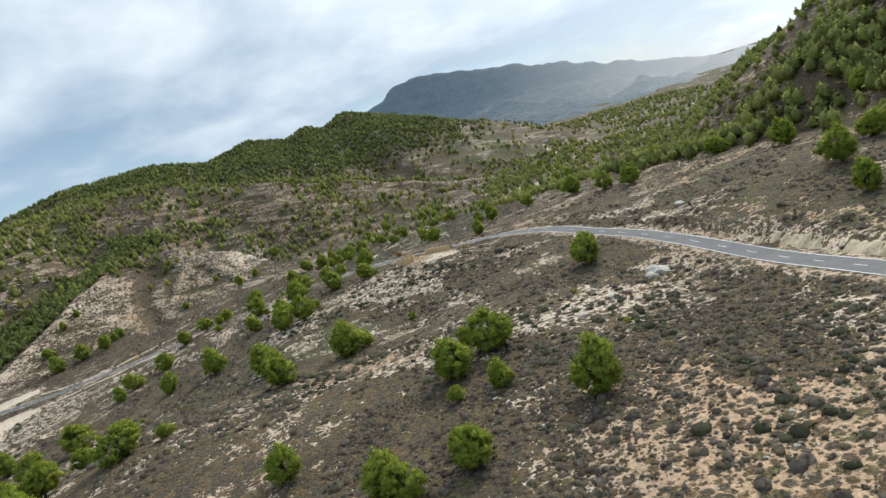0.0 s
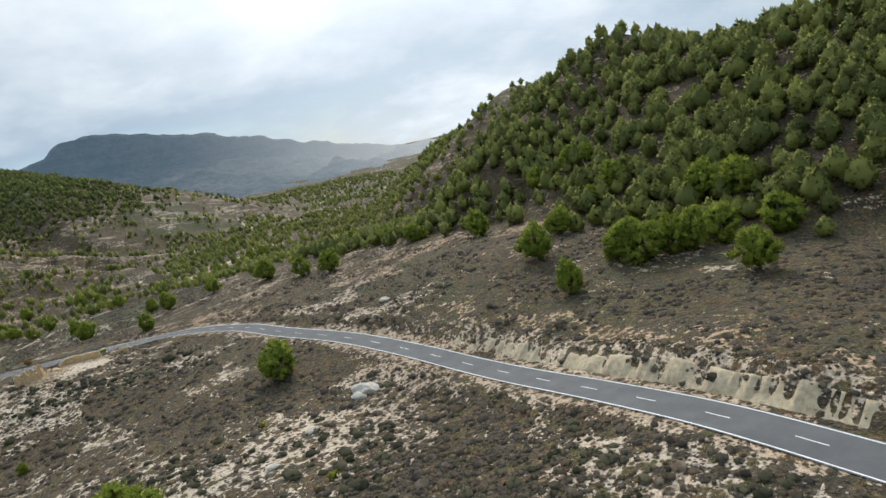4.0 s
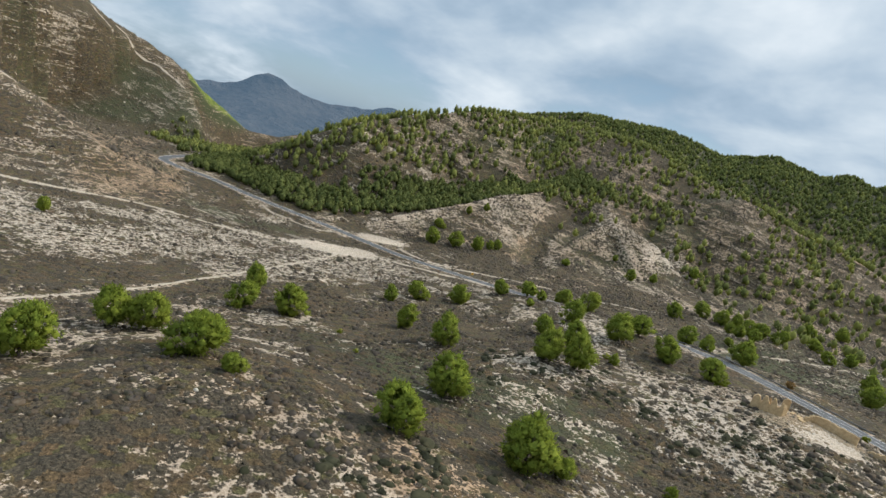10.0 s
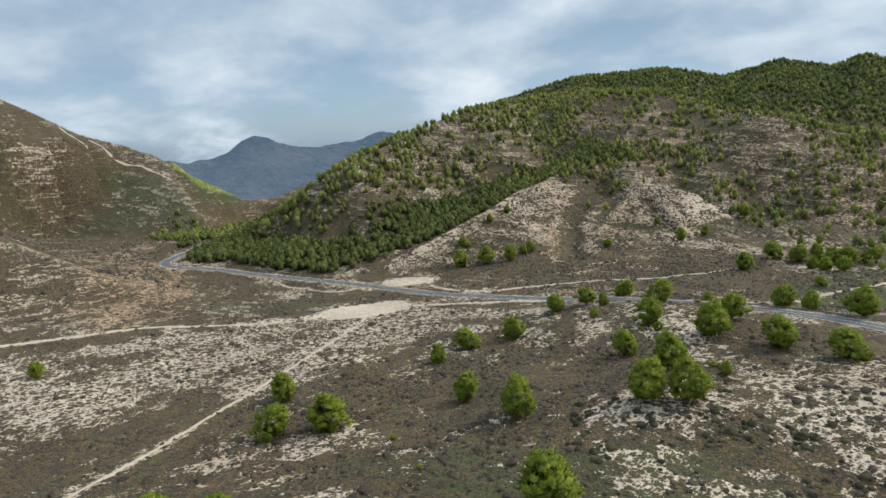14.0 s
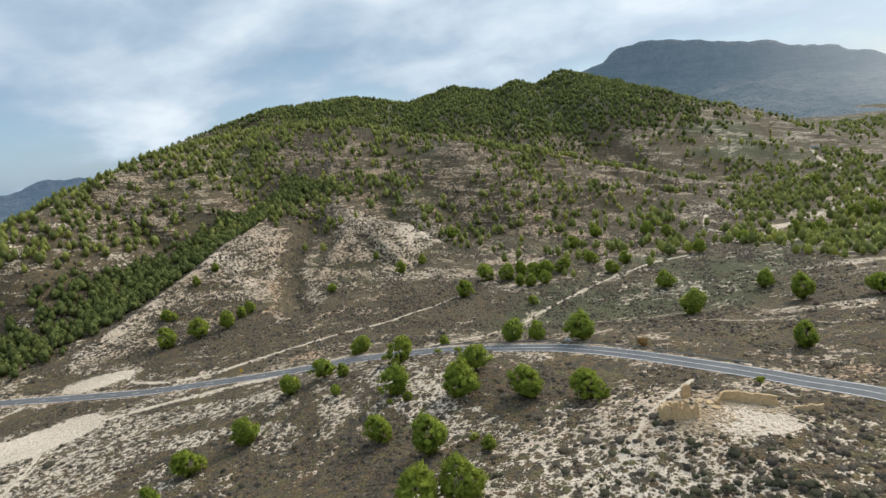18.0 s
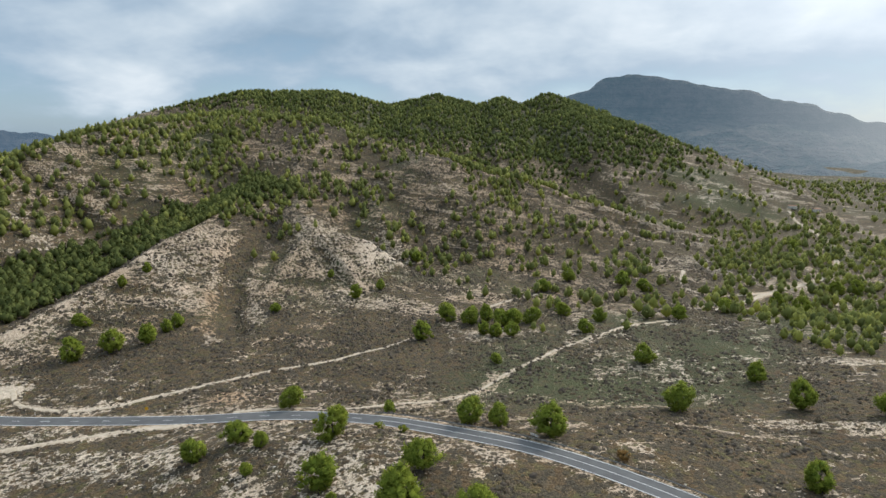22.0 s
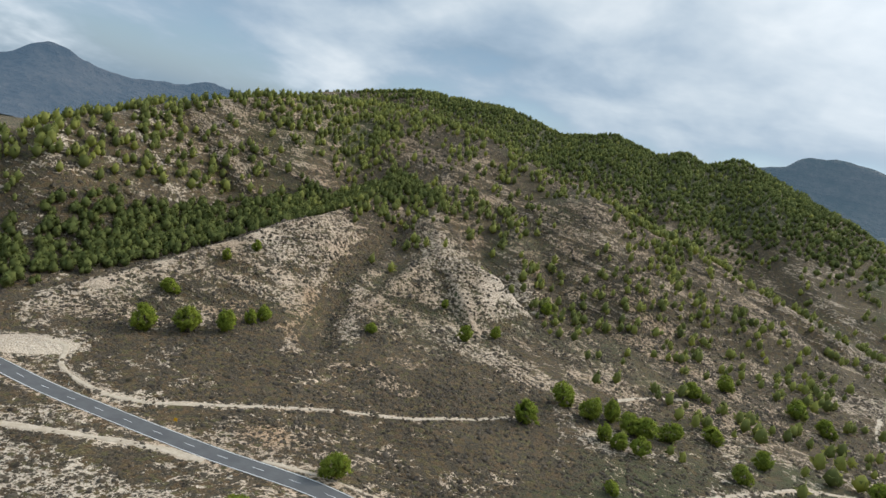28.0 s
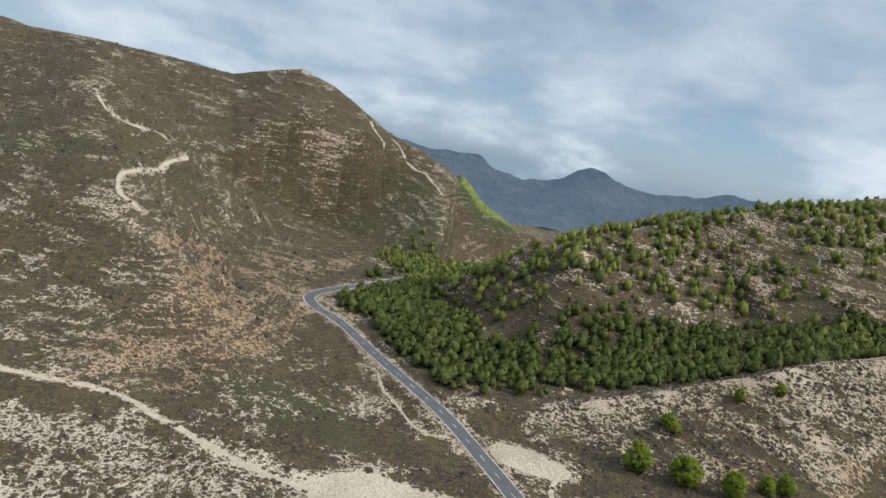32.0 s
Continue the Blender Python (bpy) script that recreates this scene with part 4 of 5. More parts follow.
strew("cushion_scrub", SHRUBS, nx, ny, size, SCRUB, "small rounded olive-brown cushions of scrub on pale soil", "scrub", 26, 0.8)


DARK_SCRUB = leafage("dark_evergreen_scrub", ((0.25, (0.018, 0.020, 0.011)), (0.5, (0.045, 0.046, 0.024)), (0.8, (0.095, 0.088, 0.050))), (0.05, 0.047, 0.03), 0.9, 0.12)


def dark_clumps(x, y):
    """Dark evergreen clumps that stand out on the open pale marl."""
    spots = ((-8, 214, 34, 20, -10), (-20, 136, 30, 16, 0), (50, 66, 18, 30, 8), (-52, 208, 20, 14, 40), (20, 118, 24, 22, 0))
    inside = np.maximum.reduce([blot(x, y, *spot, 60 + k, 0.4) for k, spot in enumerate(spots)])
    return inside * step(5.5, 7.5, along(x, y, ROAD_LINE)[0]) * step(-0.25, 0.35, fractal(x, y, 7, 3, 81)) * step(1.2, 1.0, cover_at(x, y)[0])


ux, uy = scatter(9500, (-100, 80, 45, 240), dark_clumps, 82)
size = np.random.default_rng(83).gamma(3.0, 0.33, len(ux)) + 0.5
strew("dark_scrub", SHRUBS, ux, uy, size, DARK_SCRUB, "dark evergreen scrub clumps on open pale marl", "scrub", 84, 0.7)


def hill_scrubby(x, y):
    """Rows of low bushes along the beds of the bare spurs and hills."""
    bed = (ground(x, y) + 0.16 * x + 0.05 * y + 1.6 * fractal(x, y, 60, 3, 15)) / 4.6
    row = 0.35 + 0.65 * step(0.1, 0.6, np.cos(2 * math.pi * bed))
    clear = step(4.6, 6.5, along(x, y, ROAD_LINE)[0])
    return row * clear * step(-0.5, 0.1, fractal(x, y, 24, 3, 79)) * step(330, 380, y - 0.1 * x)


def dot(seed):
    rng = np.random.default_rng(500 + seed)
    co = np.concatenate([OCTA[0] * rng.uniform(0.4, 0.62, (6, 1)), OCTA[0] * rng.uniform(0.25, 0.4, (6, 1)) + (0.4, rng.uniform(-0.3, 0.3), 0)])
    tri = np.array([t for t in OCTA[1] if 5 not in t])
    return co, np.concatenate([tri, tri + 6]), unit(np.concatenate([OCTA[0], OCTA[0]]) + (0, 0, 0.3))


qx, qy = scatter(48000, (-330, 60, 330, 740), hill_scrubby, 27)
size = np.random.default_rng(28).gamma(4.0, 0.24, len(qx)) + 0.4
strew("hill_scrub", [dot(k) for k in range(8)], qx, qy, size, SCRUB, "rows of low dark bushes on the layered slopes", "scrub", 29, 1.0)


def west_scrubby(x, y):
    """Bushes in rows along the beds of the western hill, thinner on the open field below it."""
    bed = (ground(x, y) + 0.1 * x + 0.04 * y + 3.0 * fractal(x, y, 90, 3, 18)) / 9.0
    row = 0.25 + 0.75 * step(0.0, 0.7, np.cos(2 * math.pi * bed))
    return row * step(-300, -360, x) * step(5.5, 8.0, along(x, y, ROAD_LINE)[0]) * step(-0.6, 0.2, fractal(x, y, 40, 3, 85))


wx, wy = scatter(26000, (-900, -300, -60, 430), west_scrubby, 86)
size = np.random.default_rng(87).gamma(4.0, 0.36, len(wx)) + 0.6
strew("west_scrub", [dot(20 + k) for k in range(8)], wx, wy, size, SCRUB, "rows of olive-brown bushes on the layered western hill", "scrub", 88, 1.0)


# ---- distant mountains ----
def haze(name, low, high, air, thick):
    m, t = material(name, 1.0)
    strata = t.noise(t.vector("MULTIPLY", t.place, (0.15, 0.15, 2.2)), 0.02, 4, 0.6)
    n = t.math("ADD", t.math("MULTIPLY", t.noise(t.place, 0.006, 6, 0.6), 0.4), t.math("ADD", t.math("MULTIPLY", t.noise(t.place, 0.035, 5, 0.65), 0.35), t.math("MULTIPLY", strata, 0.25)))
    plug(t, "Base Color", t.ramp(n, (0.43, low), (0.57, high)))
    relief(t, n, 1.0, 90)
    # distance haze put in as emission, paler and thicker eastward for the sun's glare
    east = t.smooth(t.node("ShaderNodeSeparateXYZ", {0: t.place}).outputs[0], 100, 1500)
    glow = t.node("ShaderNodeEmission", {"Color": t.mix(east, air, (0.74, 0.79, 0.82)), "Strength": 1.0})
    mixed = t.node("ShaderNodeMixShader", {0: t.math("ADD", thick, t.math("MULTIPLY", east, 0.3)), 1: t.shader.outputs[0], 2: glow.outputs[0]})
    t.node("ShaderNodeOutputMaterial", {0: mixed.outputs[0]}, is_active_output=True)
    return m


def mountain(name, crest, run, drop, mat, label, rough=30, seed=0, cliff=0.0, crag=5):
    """A range: its crest line, falling towards the valley over a run of metres, and away behind."""
    p = np.array(curve(crest, 10))
    length = np.concatenate([[0], np.cumsum(np.hypot(*np.diff(p[:, :2], axis=0).T))])
    s = np.arange(0, length[-1], 14.0)
    c = np.stack([np.interp(s, length, p[:, k]) for k in range(3)], 1)
    way = -c[:, :2] + (-40, 200)
    way /= np.linalg.norm(way, axis=1)[:, None]
    rows = np.concatenate([[-0.5, -0.2, -0.06], np.linspace(0, 1, 34) ** 1.3])
    off = rows[None] * run
    x, y = c[:, :1] + way[:, :1] * off, c[:, 1:2] + way[:, 1:] * off
    r = np.abs(rows)[None]
    fall = cliff * step(0.0, 0.05, r) + (1 - cliff) * (1 - (1 - np.clip(r, 0, 1)) ** 1.7)
    z = c[:, 2:3] - (c[:, 2:3] - drop) * fall
    z = z + rough * np.clip(r * 5, 0.06, 1) * fractal(x, y, 190, 5, 140 + seed) + crag * fractal(x, y, 46, 4, 150 + seed)
    return tagged(sheet(name, x, y, z, mat), label, "mountain", kind="structure")


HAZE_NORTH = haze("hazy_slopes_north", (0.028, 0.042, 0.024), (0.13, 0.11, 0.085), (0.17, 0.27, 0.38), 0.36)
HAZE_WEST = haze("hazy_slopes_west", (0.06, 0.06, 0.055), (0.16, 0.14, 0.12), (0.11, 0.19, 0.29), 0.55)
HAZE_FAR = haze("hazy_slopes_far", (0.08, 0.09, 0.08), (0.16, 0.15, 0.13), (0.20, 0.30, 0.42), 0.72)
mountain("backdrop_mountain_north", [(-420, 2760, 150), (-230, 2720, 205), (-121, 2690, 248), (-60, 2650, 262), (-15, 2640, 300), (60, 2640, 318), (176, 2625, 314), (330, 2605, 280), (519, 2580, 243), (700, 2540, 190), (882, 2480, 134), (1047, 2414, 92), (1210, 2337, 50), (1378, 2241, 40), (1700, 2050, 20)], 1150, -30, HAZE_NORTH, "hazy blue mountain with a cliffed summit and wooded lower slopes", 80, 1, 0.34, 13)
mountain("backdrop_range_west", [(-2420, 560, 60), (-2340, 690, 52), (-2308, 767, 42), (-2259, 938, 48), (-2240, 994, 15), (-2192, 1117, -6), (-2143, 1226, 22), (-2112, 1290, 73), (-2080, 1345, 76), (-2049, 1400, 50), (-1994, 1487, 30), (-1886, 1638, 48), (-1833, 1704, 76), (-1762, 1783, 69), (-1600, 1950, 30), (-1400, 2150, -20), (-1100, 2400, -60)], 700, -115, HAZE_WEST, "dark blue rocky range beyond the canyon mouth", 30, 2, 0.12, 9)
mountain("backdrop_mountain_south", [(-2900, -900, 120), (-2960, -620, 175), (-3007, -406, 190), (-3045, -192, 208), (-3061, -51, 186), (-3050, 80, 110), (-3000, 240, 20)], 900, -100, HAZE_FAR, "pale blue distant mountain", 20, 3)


# ---- small helpers for built things ----
def part(name, bm, mat, parent, label=""):
    mesh = bpy.data.meshes.new(name)
    bm.to_mesh(mesh)
    bm.free()
    mesh.materials.append(mat)
    ob = new(name, mesh)
    ob.parent = parent
    return tagged(ob, label)


def block(size, at=(0, 0, 0), bevel=0.0, turn=0.0):
    bm = bmesh.new()
    bmesh.ops.create_cube(bm, size=1, matrix=Matrix.Translation(at) @ Matrix.Rotation(turn, 4, "Z") @ Matrix.Diagonal((*size, 1)))
    if bevel:
        bmesh.ops.bevel(bm, geom=bm.edges[:], offset=bevel, segments=1, affect="EDGES")
    return bm


def rod(radius, height, at=(0, 0, 0), sides=10, top=None):
    bm = bmesh.new()
    bmesh.ops.create_cone(bm, cap_ends=True, segments=sides, radius1=radius, radius2=radius if top is None else top, depth=height, matrix=Matrix.Translation((at[0], at[1], at[2] + height / 2)))
    return bm


def stand(name, x, y, turn=0.0, sink=0.0):
    ob = new(name)
    ob.location = (x, y, float(ground(x, y)) - sink)
    ob.rotation_euler[2] = radians(turn)
    return ob


# ---- tracks ----
for name, (line, wide) in TRACKS.items():
    track = ribbon("dirt_track", curve([(*p, 0) for p in line], 5), -wide, wide, 0.10, DIRT, ragged=0.8 * wide, drape=True, step_length=1.6, seed=len(name))
    tagged(track, "pale dirt track worn into the scrub", "track", kind="structure")

for line, wide in (([(-819, 326), (-800, 330), (-791, 334), (-787, 344)], 2.0), ([(-817, 354), (-803, 370), (-783, 390), (-750, 398), (-712, 403)], 1.4)):
    scar = ribbon("scar", curve([(*p, 0) for p in line], 6), -wide, wide, 0.5, DIRT, ragged=0.9 * wide, drape=True, step_length=3.0, seed=int(wide * 10))
    tagged(scar, "pale eroded scar down the western hill", "scar", kind="structure")

# ---- eroded bank above the road ----
MARLY = plain("eroded_marl_bank", (0.30, 0.22, 0.13), (0.66, 0.56, 0.39), 1.6, 0.95, 0.9)


def bank(start, end):
    """A steep cut of crumbling marl along the uphill side of the road, with rills down its face."""
    line = np.array(ROAD)
    length = np.concatenate([[0], np.cumsum(np.hypot(*np.diff(line[:, :2], axis=0).T))])
    s0, s1 = np.interp(start, line[:60, 1], length[:60]), np.interp(end, line[:60, 1], length[:60])
    s = np.arange(s0, s1, 0.35)
    c = np.stack([np.interp(s, length, line[:, k]) for k in range(3)], 1)
    d = np.stack([np.interp(s + 0.5, length, line[:, k]) - np.interp(s - 0.5, length, line[:, k]) for k in range(2)], 1)
    d /= np.linalg.norm(d, axis=1)[:, None]
    out = np.stack([d[:, 1], -d[:, 0]], 1)
    u = np.linspace(0, 1, 10)[None]
    ends = np.minimum(step(0, 14, s - s0), step(0, 14, s1 - s))[:, None]
    ways = [(1 - np.abs(grain(s + 2.0 * fractal(s, 0 * s + 9, 7, 2, 305), 0 * s, w, 301 + k))) ** 2 for k, w in enumerate((0.85, 1.9, 5.5))]
    rib = (0.55 * ways[0] + 0.9 * ways[1] + 0.8 * ways[2])[:, None]
    far = 4.7 + 3.0 * u + (1.0 - rib) * 0.95 * np.sin(u * math.pi) ** 0.8 + 0.4 * fractal(s, 0 * s, 6, 3, 303)[:, None]
    x, y = c[:, :1] + out[:, :1] * far, c[:, 1:2] + out[:, 1:] * far
    top = ground(c[:, :1] + out[:, :1] * 8.2, c[:, 1:2] + out[:, 1:] * 8.2) + 0.05
    foot = c[:, 2:3] - 0.2
    rise = foot + (top - foot) * np.clip(u ** 0.9 * (0.72 + 0.16 * rib), 0, 1)
    z = rise * ends + (ground(x, y) - 0.4) * (1 - ends)
    z = z + 0.16 * fractal(x, y, 1.1, 3, 304)
    z[:, -1] = ground(x[:, -1], y[:, -1]) - 0.5
    return tagged(sheet("road_bank", x, y, z, MARLY), "pale eroded marl bank cut beside the road", "bank", kind="structure")


bank(52, 142)

# ---- road markings ----
run = 0.0
while run < 330:
    ribbon("centre_dash", ROAD, -0.07, 0.07, 0.046, PAINT, run, run + 3.2, road, step_length=1.6)
    run += 10.4
ribbon("centre_line", ROAD, -0.07, 0.07, 0.046, PAINT, 336, 470, road)
run = 476.0
while run < 760:
    ribbon("centre_dash", ROAD, -0.07, 0.07, 0.046, PAINT, run, run + 3.2, road, step_length=1.6)
    run += 10.4

# ---- guard rail on the outside of the bend ----
STEEL = plain("weathered_galvanised_steel", (0.16, 0.16, 0.155), (0.30, 0.30, 0.29), 2.0, 0.5, 0.1)
STEEL.node_tree.nodes["Principled BSDF"].inputs["Metallic"].default_value = 0.7


def guard_rail(start, end, side):
    line = np.array(ROAD)
    length = np.concatenate([[0], np.cumsum(np.hypot(*np.diff(line[:, :2], axis=0).T))])
    base = new("guard_rail")
    s = np.arange(start, end, 2.0)
    c = np.stack([np.interp(s, length, line[:, k]) for k in range(3)], 1)
    d = np.stack([np.interp(s + 0.5, length, line[:, k]) - np.interp(s - 0.5, length, line[:, k]) for k in range(2)], 1)
    d /= np.linalg.norm(d, axis=1)[:, None]
    n = np.stack([d[:, 1], -d[:, 0]], 1)
    xy = c[:, :2] + n * side
    base.location = (xy[0, 0], xy[0, 1], c[0, 2])
    profile = [(0.0, 0.42), (0.05, 0.48), (0.05, 0.53), (0.0, 0.58), (0.05, 0.63), (0.05, 0.68), (0.0, 0.74), (-0.02, 0.74), (-0.02, 0.42)]
    bm = bmesh.new()
    rings = []
    for k in range(len(s)):
        rings.append([bm.verts.new((xy[k, 0] - n[k, 0] * u - xy[0, 0], xy[k, 1] - n[k, 1] * u - xy[0, 1], c[k, 2] - c[0, 2] + v)) for u, v in profile])
    for a, b in zip(rings, rings[1:]):
        for i in range(len(profile)):
            j = (i + 1) % len(profile)
            bm.faces.new((a[i], a[j], b[j], b[i]))
    part("beam", bm, STEEL, base)
    post = block((0.08, 0.12, 1.0), (0, 0, 0.22))
    mesh = bpy.data.meshes.new("post")
    post.to_mesh(mesh)
    post.free()
    mesh.materials.append(STEEL)
    for k in range(0, len(s), 2):
        o = new("post", mesh)
        o.parent = base
        o.location = (xy[k, 0] + n[k, 0] * 0.08 - xy[0, 0], xy[k, 1] + n[k, 1] * 0.08 - xy[0, 1], c[k, 2] - c[0, 2])
    return tagged(base, "weathered galvanised steel guard rail along the road bend", "guard rail")


guard_rail(372, 475, 4.05)

# ---- road signs and marker posts ----
WHITE = plain("white_sign_paint", (0.62, 0.62, 0.60), (0.80, 0.80, 0.78), 4.0, 0.5, 0.05)
BLACK = plain("black_sign_paint", (0.015, 0.015, 0.018), (0.04, 0.04, 0.045), 4.0, 0.5, 0.05)
YELLOW = plain("yellow_sign_paint", (0.72, 0.36, 0.02), (0.85, 0.46, 0.03), 4.0, 0.5, 0.05)


def curve_board(x, y, turn):
    base = stand("curve_sign", x, y, turn)
    for u in (-0.75, 0.75):
        part("post", block((0.07, 0.07, 1.7), (u, 0, 0.75)), STEEL, base)
    part("board", block((2.1, 0.05, 0.62), (0, -0.06, 1.25), 0.01), WHITE, base, "white board with dark chevrons")
    for u in (-0.7, 0.0, 0.7):
        bm = bmesh.new()
        for s in (-1, 1):
            v = [bm.verts.new((u + a, -0.095, 1.25 + s * b)) for a, b in ((-0.22, 0.0), (0.0, 0.0), (0.22, 0.26), (0.0, 0.26))]
            bm.faces.new(v if s > 0 else v[::-1])
        geom = bmesh.ops.extrude_face_region(bm, geom=bm.faces[:])
        bmesh.ops.translate(bm, verts=[g for g in geom["geom"] if isinstance(g, bmesh.types.BMVert)], vec=(0, 0.008, 0))
        part("chevron", bm, BLACK, base)
    return tagged(base, "white curve marker board with dark chevrons beside the road", "road sign")


def yellow_sign(x, y, turn):
    base = stand("warning_sign", x, y, turn)
    part("post", block((0.07, 0.07, 1.9), (0, 0, 0.85)), STEEL, base)
    part("panel", block((0.95, 0.04, 0.95), (0, -0.06, 1.6), 0.02), YELLOW, base, "yellow square panel")
    part("back_rail", block((0.7, 0.03, 0.05), (0, -0.025, 1.6)), STEEL, base)
    return tagged(base, "yellow temporary warning sign on a steel post", "road sign")


def marker_post(x, y):
    base = stand("marker_post", x, y)
    part("stake", block((0.13, 0.09, 1.2), (0, 0, 0.5), 0.02), WHITE, base)
    part("band", block((0.135, 0.095, 0.16), (0, 0, 0.9)), BLACK, base, "black band")
    part("reflector", block((0.06, 0.012, 0.12), (0, -0.053, 0.9)), YELLOW, base)
    return tagged(base, "white plastic road marker post with a black band", "marker post", "road marker posts")


curve_board(-42, 298.5, -25)
yellow_sign(-168, 312.5, 25)
for x, y in ((15, 266.5), (-206, 306.2), (-272, 297), (-300, 289)):
    marker_post(x, y)

# ---- ruined farmhouse ----
STONE = plain("ochre_rubble_masonry", (0.36, 0.24, 0.12), (0.68, 0.50, 0.29), 1.6, 0.95, 0.8)
RUBBLE = plain("fallen_stone", (0.26, 0.185, 0.115), (0.58, 0.45, 0.30), 1.2, 0.95, 0.6)


def broken_wall(size, thick, heights, seed):
    """A wall with a ragged top: length, thickness, heights along it."""
    rng = np.random.default_rng(seed)
    bm = bmesh.new()
    n = 14
    rings = []
    for k in range(n + 1):
        u = k / n
        h = float(np.interp(u, np.linspace(0, 1, len(heights)), heights)) + rng.uniform(-0.22, 0.22)
        x = (u - 0.5) * size + (rng.uniform(-0.06, 0.06) if 0 < k < n else 0)
        ring = []
        for v in (0.0, 0.33, 0.66, 1.0):
            ring.append(bm.verts.new((x, thick / 2 + rng.uniform(-0.06, 0.05) - 0.1 * v * thick, h * v - 0.3 * (v == 0))))
        for v in (1.0, 0.66, 0.33, 0.0):
            ring.append(bm.verts.new((x, -thick / 2 + rng.uniform(-0.05, 0.06) + 0.1 * v * thick, h * v * rng.uniform(0.94, 1.0) - 0.3 * (v == 0))))
        rings.append(ring)
    for a, b in zip(rings, rings[1:]):
        for i in range(8):
            j = (i + 1) % 8
            bm.faces.new((a[i], b[i], b[j], a[j]))
    bm.faces.new(rings[0])
    bm.faces.new(rings[-1][::-1])
    bmesh.ops.recalc_face_normals(bm, faces=bm.faces[:])
    return bm


def placed_wall(parent, x, y, turn, size, thick, heights, seed, name="wall", label=""):
    o = part(name, broken_wall(size, thick, heights, seed), STONE, parent, label)
    o.location = (x - parent.location.x, y - parent.location.y, float(ground(x, y)) - parent.location.z - 0.1)
    o.rotation_euler[2] = radians(turn)
    return o


ruin = stand("ruined_farmhouse", -10, 243)
placed_wall(ruin, -15.6, 237.9, 8, 6.9, 0.75, (2.2, 3.2, 3.9, 1.6, 3.8, 4.1, 1.5, 4.2, 3.9, 1.4, 3.4, 2.8), 1)
placed_wall(ruin, -12.4, 239.9, 84, 3.8, 0.7, (3.6, 2.4, 2.6, 1.2), 2)
placed_wall(ruin, -19.0, 240.4, 96, 4.6, 0.7, (2.6, 2.9, 1.4, 0.8), 3)
placed_wall(ruin, -15.4, 240.6, 88, 3.6, 0.6, (3.4, 1.6, 1.0), 9, "inner_wall")
placed_wall(ruin, -16.4, 243.6, 10, 4.4, 0.7, (0.7, 1.4, 0.6, 1.0), 10)
placed_wall(ruin, -13.6, 248.4, 20, 1.7, 0.7, (2.2, 3.1, 2.7), 4, "chimney_stub", "standing stub of wall")
placed_wall(ruin, -2.0, 245.7, -10, 9.7, 0.6, (2.0, 2.4, 2.3, 2.2, 2.0), 5)
placed_wall(ruin, -7.6, 245.2, 60, 2.8, 0.6, (1.0, 1.6, 1.9), 7)
placed_wall(ruin, 7.8, 243.4, 3, 5.2, 0.6, (0.9, 1.4, 1.5, 1.7), 6)
for k, (x, y, turn, tilt) in enumerate(((-9.6, 244.6, 30, 18), (-11.2, 245.6, 80, -14), (-8.6, 242.2, -20, 12))):
    slab = part("fallen_slab", block((1.5, 1.0, 0.22), (0, 0, 0.35), 0.05), STONE, ruin)
    slab.location = (x - ruin.location.x, y - ruin.location.y, float(ground(x, y)) - ruin.location.z)
    slab.rotation_euler = (radians(tilt), radians(tilt * 0.6), radians(turn))
tagged(ruin, "roofless ruined farmhouse with ragged ochre rubble walls", "ruin")


def stones(name, x, y, size, mat, label, seed):
    rng = np.random.default_rng(seed)
    forms = []
    for k in range(8):
        co = ICO0[0] * rng.uniform(0.6, 1.1, (len(ICO0[0]), 1)) * (1, rng.uniform(0.6, 0.9), rng.uniform(0.45, 0.75))
        forms.append((co, ICO0[1], unit(co)))
    return strew(name, forms, x, y, size, mat, label, "stones", seed, 1.0, 0.1)


rng = np.random.default_rng(51)
rx, ry = np.concatenate([rng.normal(-13, 3.6, 1500), rng.normal(-9, 3.5, 800), rng.normal(3, 3.5, 260)]), np.concatenate([rng.normal(240, 4.2, 1500), rng.normal(246.5, 1.8, 800), rng.normal(243.5, 1.2, 260)])
stones("rubble", rx, ry, rng.gamma(3.0, 0.085, len(rx)) + 0.12, RUBBLE, "heaps of fallen ochre stone round the ruin", 52)


def stony(x, y):
    bare = cover_at(x, y)[0]
    return np.clip(bare - 0.1, 0, 0.8) * step(120, 40, along(x, y, FLIGHT)[0]) * step(4.4, 5.5, along(x, y, ROAD_LINE)[0])


PALE = plain("pale_limestone", (0.36, 0.32, 0.26), (0.66, 0.61, 0.53), 0.8, 0.95, 0.5)
px, py = scatter(16000, (-240, 120, 45, 330), stony, 53)
stones("loose_stones", px, py, np.random.default_rng(54).gamma(3.0, 0.055, len(px)) + 0.08, PALE, "pale loose limestone strewn over the soil", 55)


def boulder(x, y, size, seed, label="pale weathered limestone boulder in the scrub"):
    rng = np.random.default_rng(seed)
    bm = bmesh.new()
    bmesh.ops.create_icosphere(bm, subdivisions=3, radius=1)
    for v in bm.verts:
        k = 1 + 0.35 * noise.noise(v.co * 1.1 + Vector((seed, 0, 0))) + 0.14 * noise.noise(v.co * 3.2)
        v.co = Vector((v.co.x * 1.25 * k, v.co.y * 0.9 * k, v.co.z * 0.62 * k)) * size
    mesh = bpy.data.meshes.new("boulder")
    bm.to_mesh(mesh)
    bm.free()
    mesh.materials.append(PALE)
    ob = new("boulder", mesh)
    ob.location = (x, y, float(ground(x, y)) + 0.12 * size)
    ob.rotation_euler[2] = rng.uniform(0, 6)
    return tagged(ob, label, "boulder", "limestone boulders")


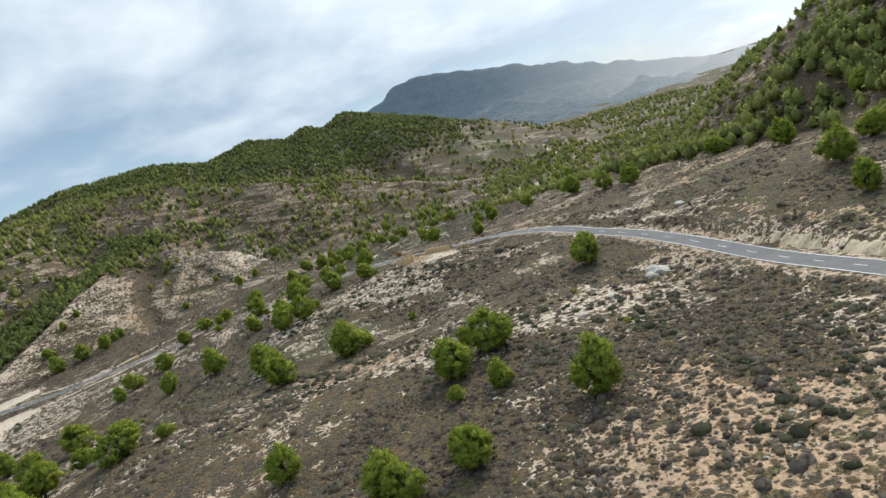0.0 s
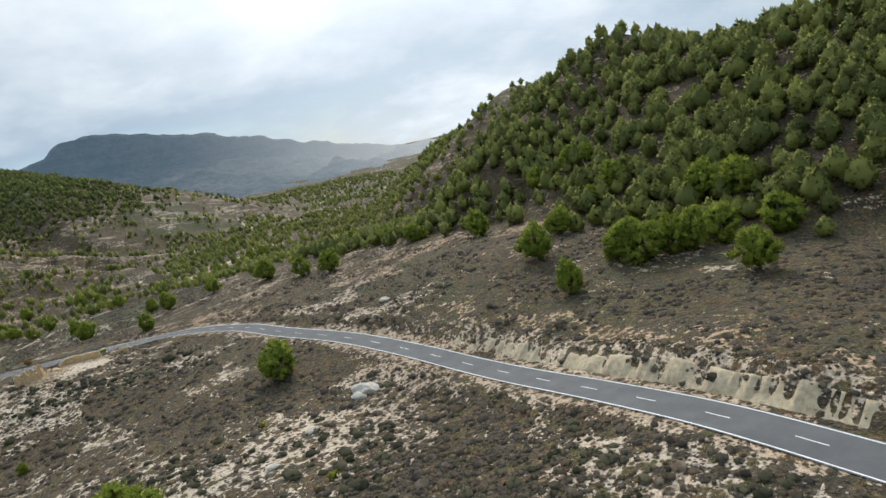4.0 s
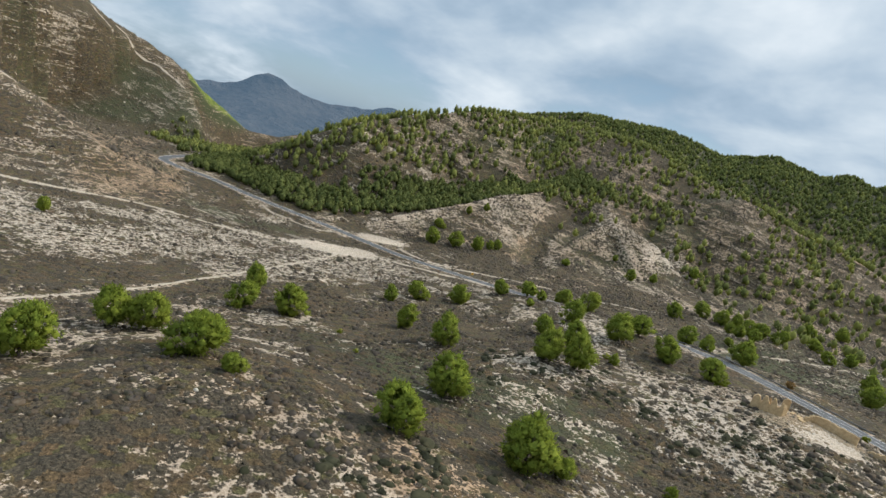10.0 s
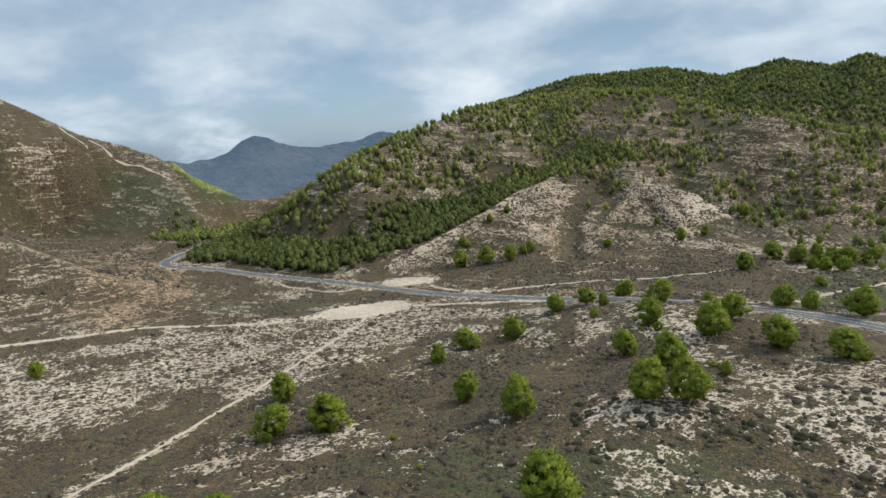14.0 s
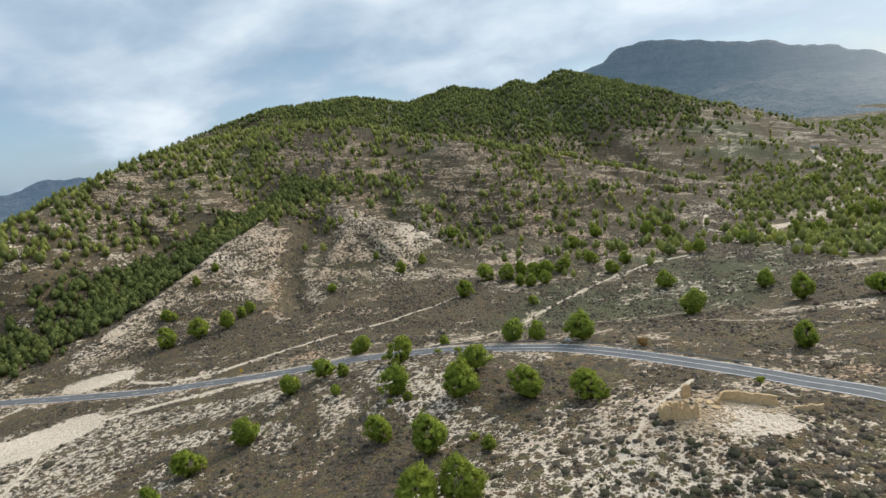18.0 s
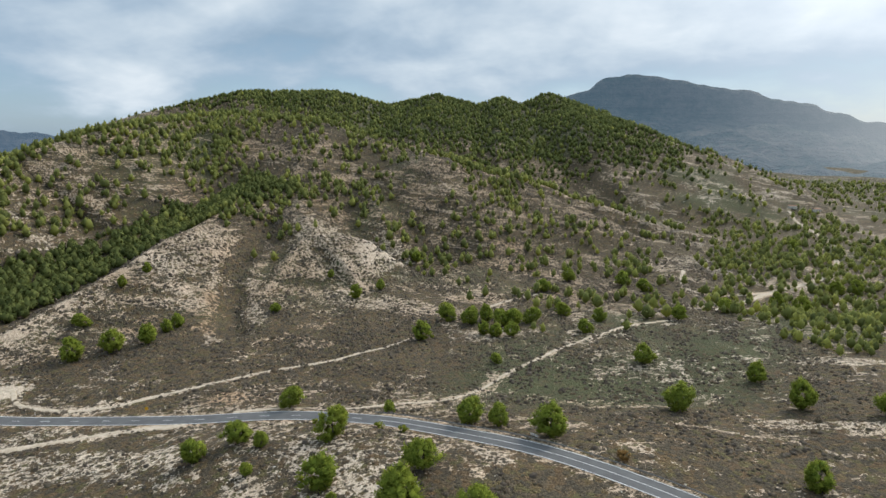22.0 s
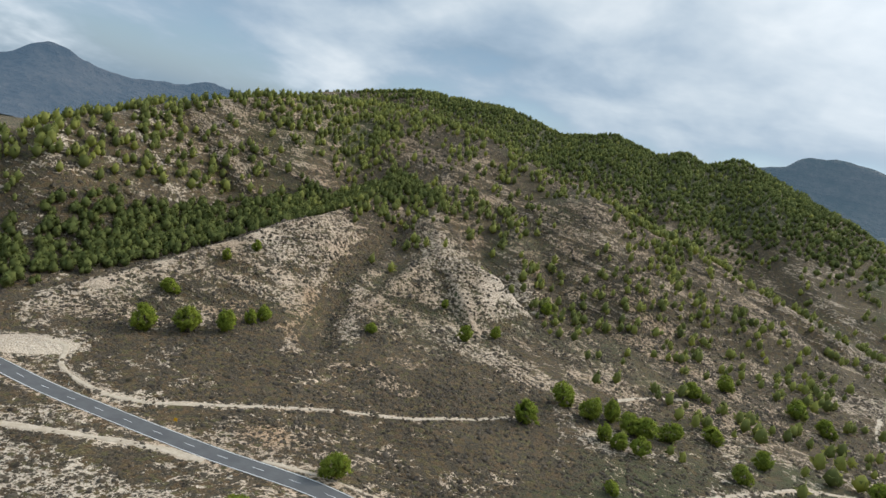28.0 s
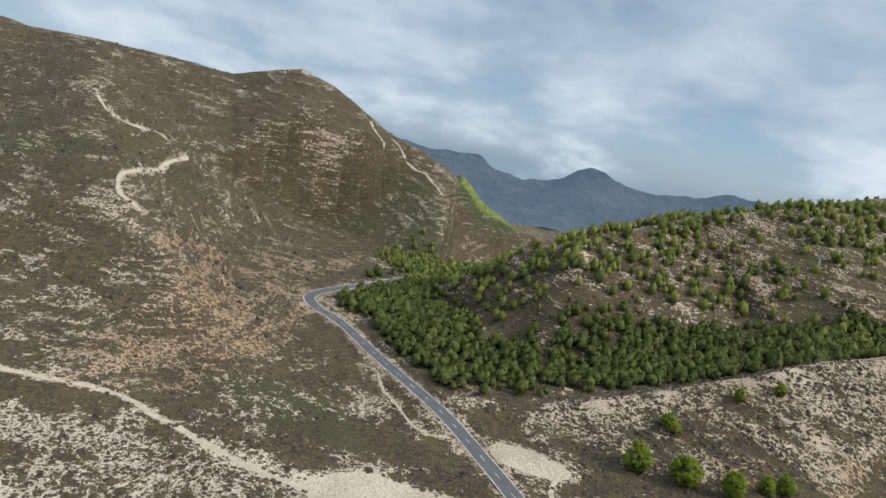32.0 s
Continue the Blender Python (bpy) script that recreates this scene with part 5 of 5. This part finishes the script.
for k, (x, y, s) in enumerate(((46.5, 138.5, 2.2), (44.5, 137, 1.3), (33, 131, 1.0), (24, 123, 0.9), (70, 176, 1.2), (-8, 122, 1.0))):
    boulder(x, y, s, 60 + k)

# ---- bushes that stand out ----
RUSSET = leafage("russet_leaves", ((0.2, (0.11, 0.06, 0.02)), (0.5, (0.26, 0.15, 0.05)), (0.85, (0.40, 0.25, 0.09))), (0.26, 0.16, 0.05))
LIME = leafage("lime_leaves", ((0.2, (0.09, 0.12, 0.015)), (0.5, (0.26, 0.30, 0.03)), (0.85, (0.42, 0.42, 0.07))), (0.3, 0.32, 0.04))


def bush(x, y, size, seed, mat, label):
    rng = np.random.default_rng(seed)
    spots = np.array([(rng.normal(0, 0.3), rng.normal(0, 0.3), rng.uniform(0.15, 0.7)) for _ in range(22)])
    co, tri, nor = tufted(rng, spots, rng.uniform(0.16, 0.26, 22), 26, 0.25)
    base = stand("bush", x, y)
    leaves = new("foliage", solid("foliage", co * size, tri, mat, nor=nor))
    leaves.parent = base
    stems = []
    n = 0
    cs, ts = [], []
    for spot in spots[:6]:
        c, t = tapered(rng, [(0, 0, -0.1), spot * 0.5 * size, spot * size], [0.05, 0.035, 0.015], 5)
        cs.append(c)
        ts.append(t + n)
        n += len(c)
    wood = new("stems", solid("stems", np.concatenate(cs), np.concatenate(ts), BARK))
    wood.parent = base
    return tagged(base, label, "bush", "bushes by the road")


bush(-21, 291, 2.8, 71, RUSSET, "russet autumn bush beside the guard rail")
for k, (x, y, s) in enumerate(((3, 262, 1.8), (-105, 305, 1.8), (-84, 301, 2.0), (-76, 297, 2.2), (-92, 270, 1.6), (-86, 262, 1.5), (30, 112, 1.2), (-100, 176, 1.3), (-84, 168, 1.2), (-72, 247, 1.6), (-58, 240, 1.8), (27, 141, 1.1))):
    bush(x, y, s, 80 + k, LIME, "small lime-green bush on the bare slope")

# ---- hut on the hill ----
PLASTER = plain("weathered_lime_plaster", (0.55, 0.52, 0.46), (0.78, 0.75, 0.69), 1.5, 0.9, 0.2)
TILE = plain("old_roof_tile", (0.26, 0.15, 0.10), (0.42, 0.26, 0.17), 2.5, 0.9, 0.4)


def hut(x, y, turn, size, label):
    base = stand("stone_hut", x, y, turn, 0.2)
    w, d, h = size
    part("walls", block((w, d, h), (0, 0, h / 2), 0.03), PLASTER, base)
    bm = bmesh.new()
    v = [bm.verts.new(c) for c in ((-w / 2 - 0.2, -d / 2 - 0.2, h), (w / 2 + 0.2, -d / 2 - 0.2, h), (w / 2 + 0.2, d / 2 + 0.2, h), (-w / 2 - 0.2, d / 2 + 0.2, h), (-w / 2 - 0.2, 0, h + d * 0.28), (w / 2 + 0.2, 0, h + d * 0.28))]
    for f in ((0, 1, 5, 4), (2, 3, 4, 5), (0, 4, 3), (1, 2, 5), (3, 2, 1, 0)):
        bm.faces.new([v[i] for i in f])
    part("roof", bm, TILE, base, "low tiled roof")
    part("door", block((0.9, 0.08, 1.9), (0, -d / 2 - 0.02, 0.95)), BARK, base)
    part("window", block((0.7, 0.06, 0.7), (w * 0.3, -d / 2 - 0.02, h * 0.6)), BLACK, base)
    return tagged(base, label, "hut")


hut(-203, 736, 10, (4.5, 3.5, 2.8), "small pale plastered hut on the wooded hill")
hut(196, 940, -20, (9, 5, 3.0), "long low pale farm shed beside the track")
hut(226, 955, 15, (7, 5, 3.0), "pale ruined farm shed on the slope")
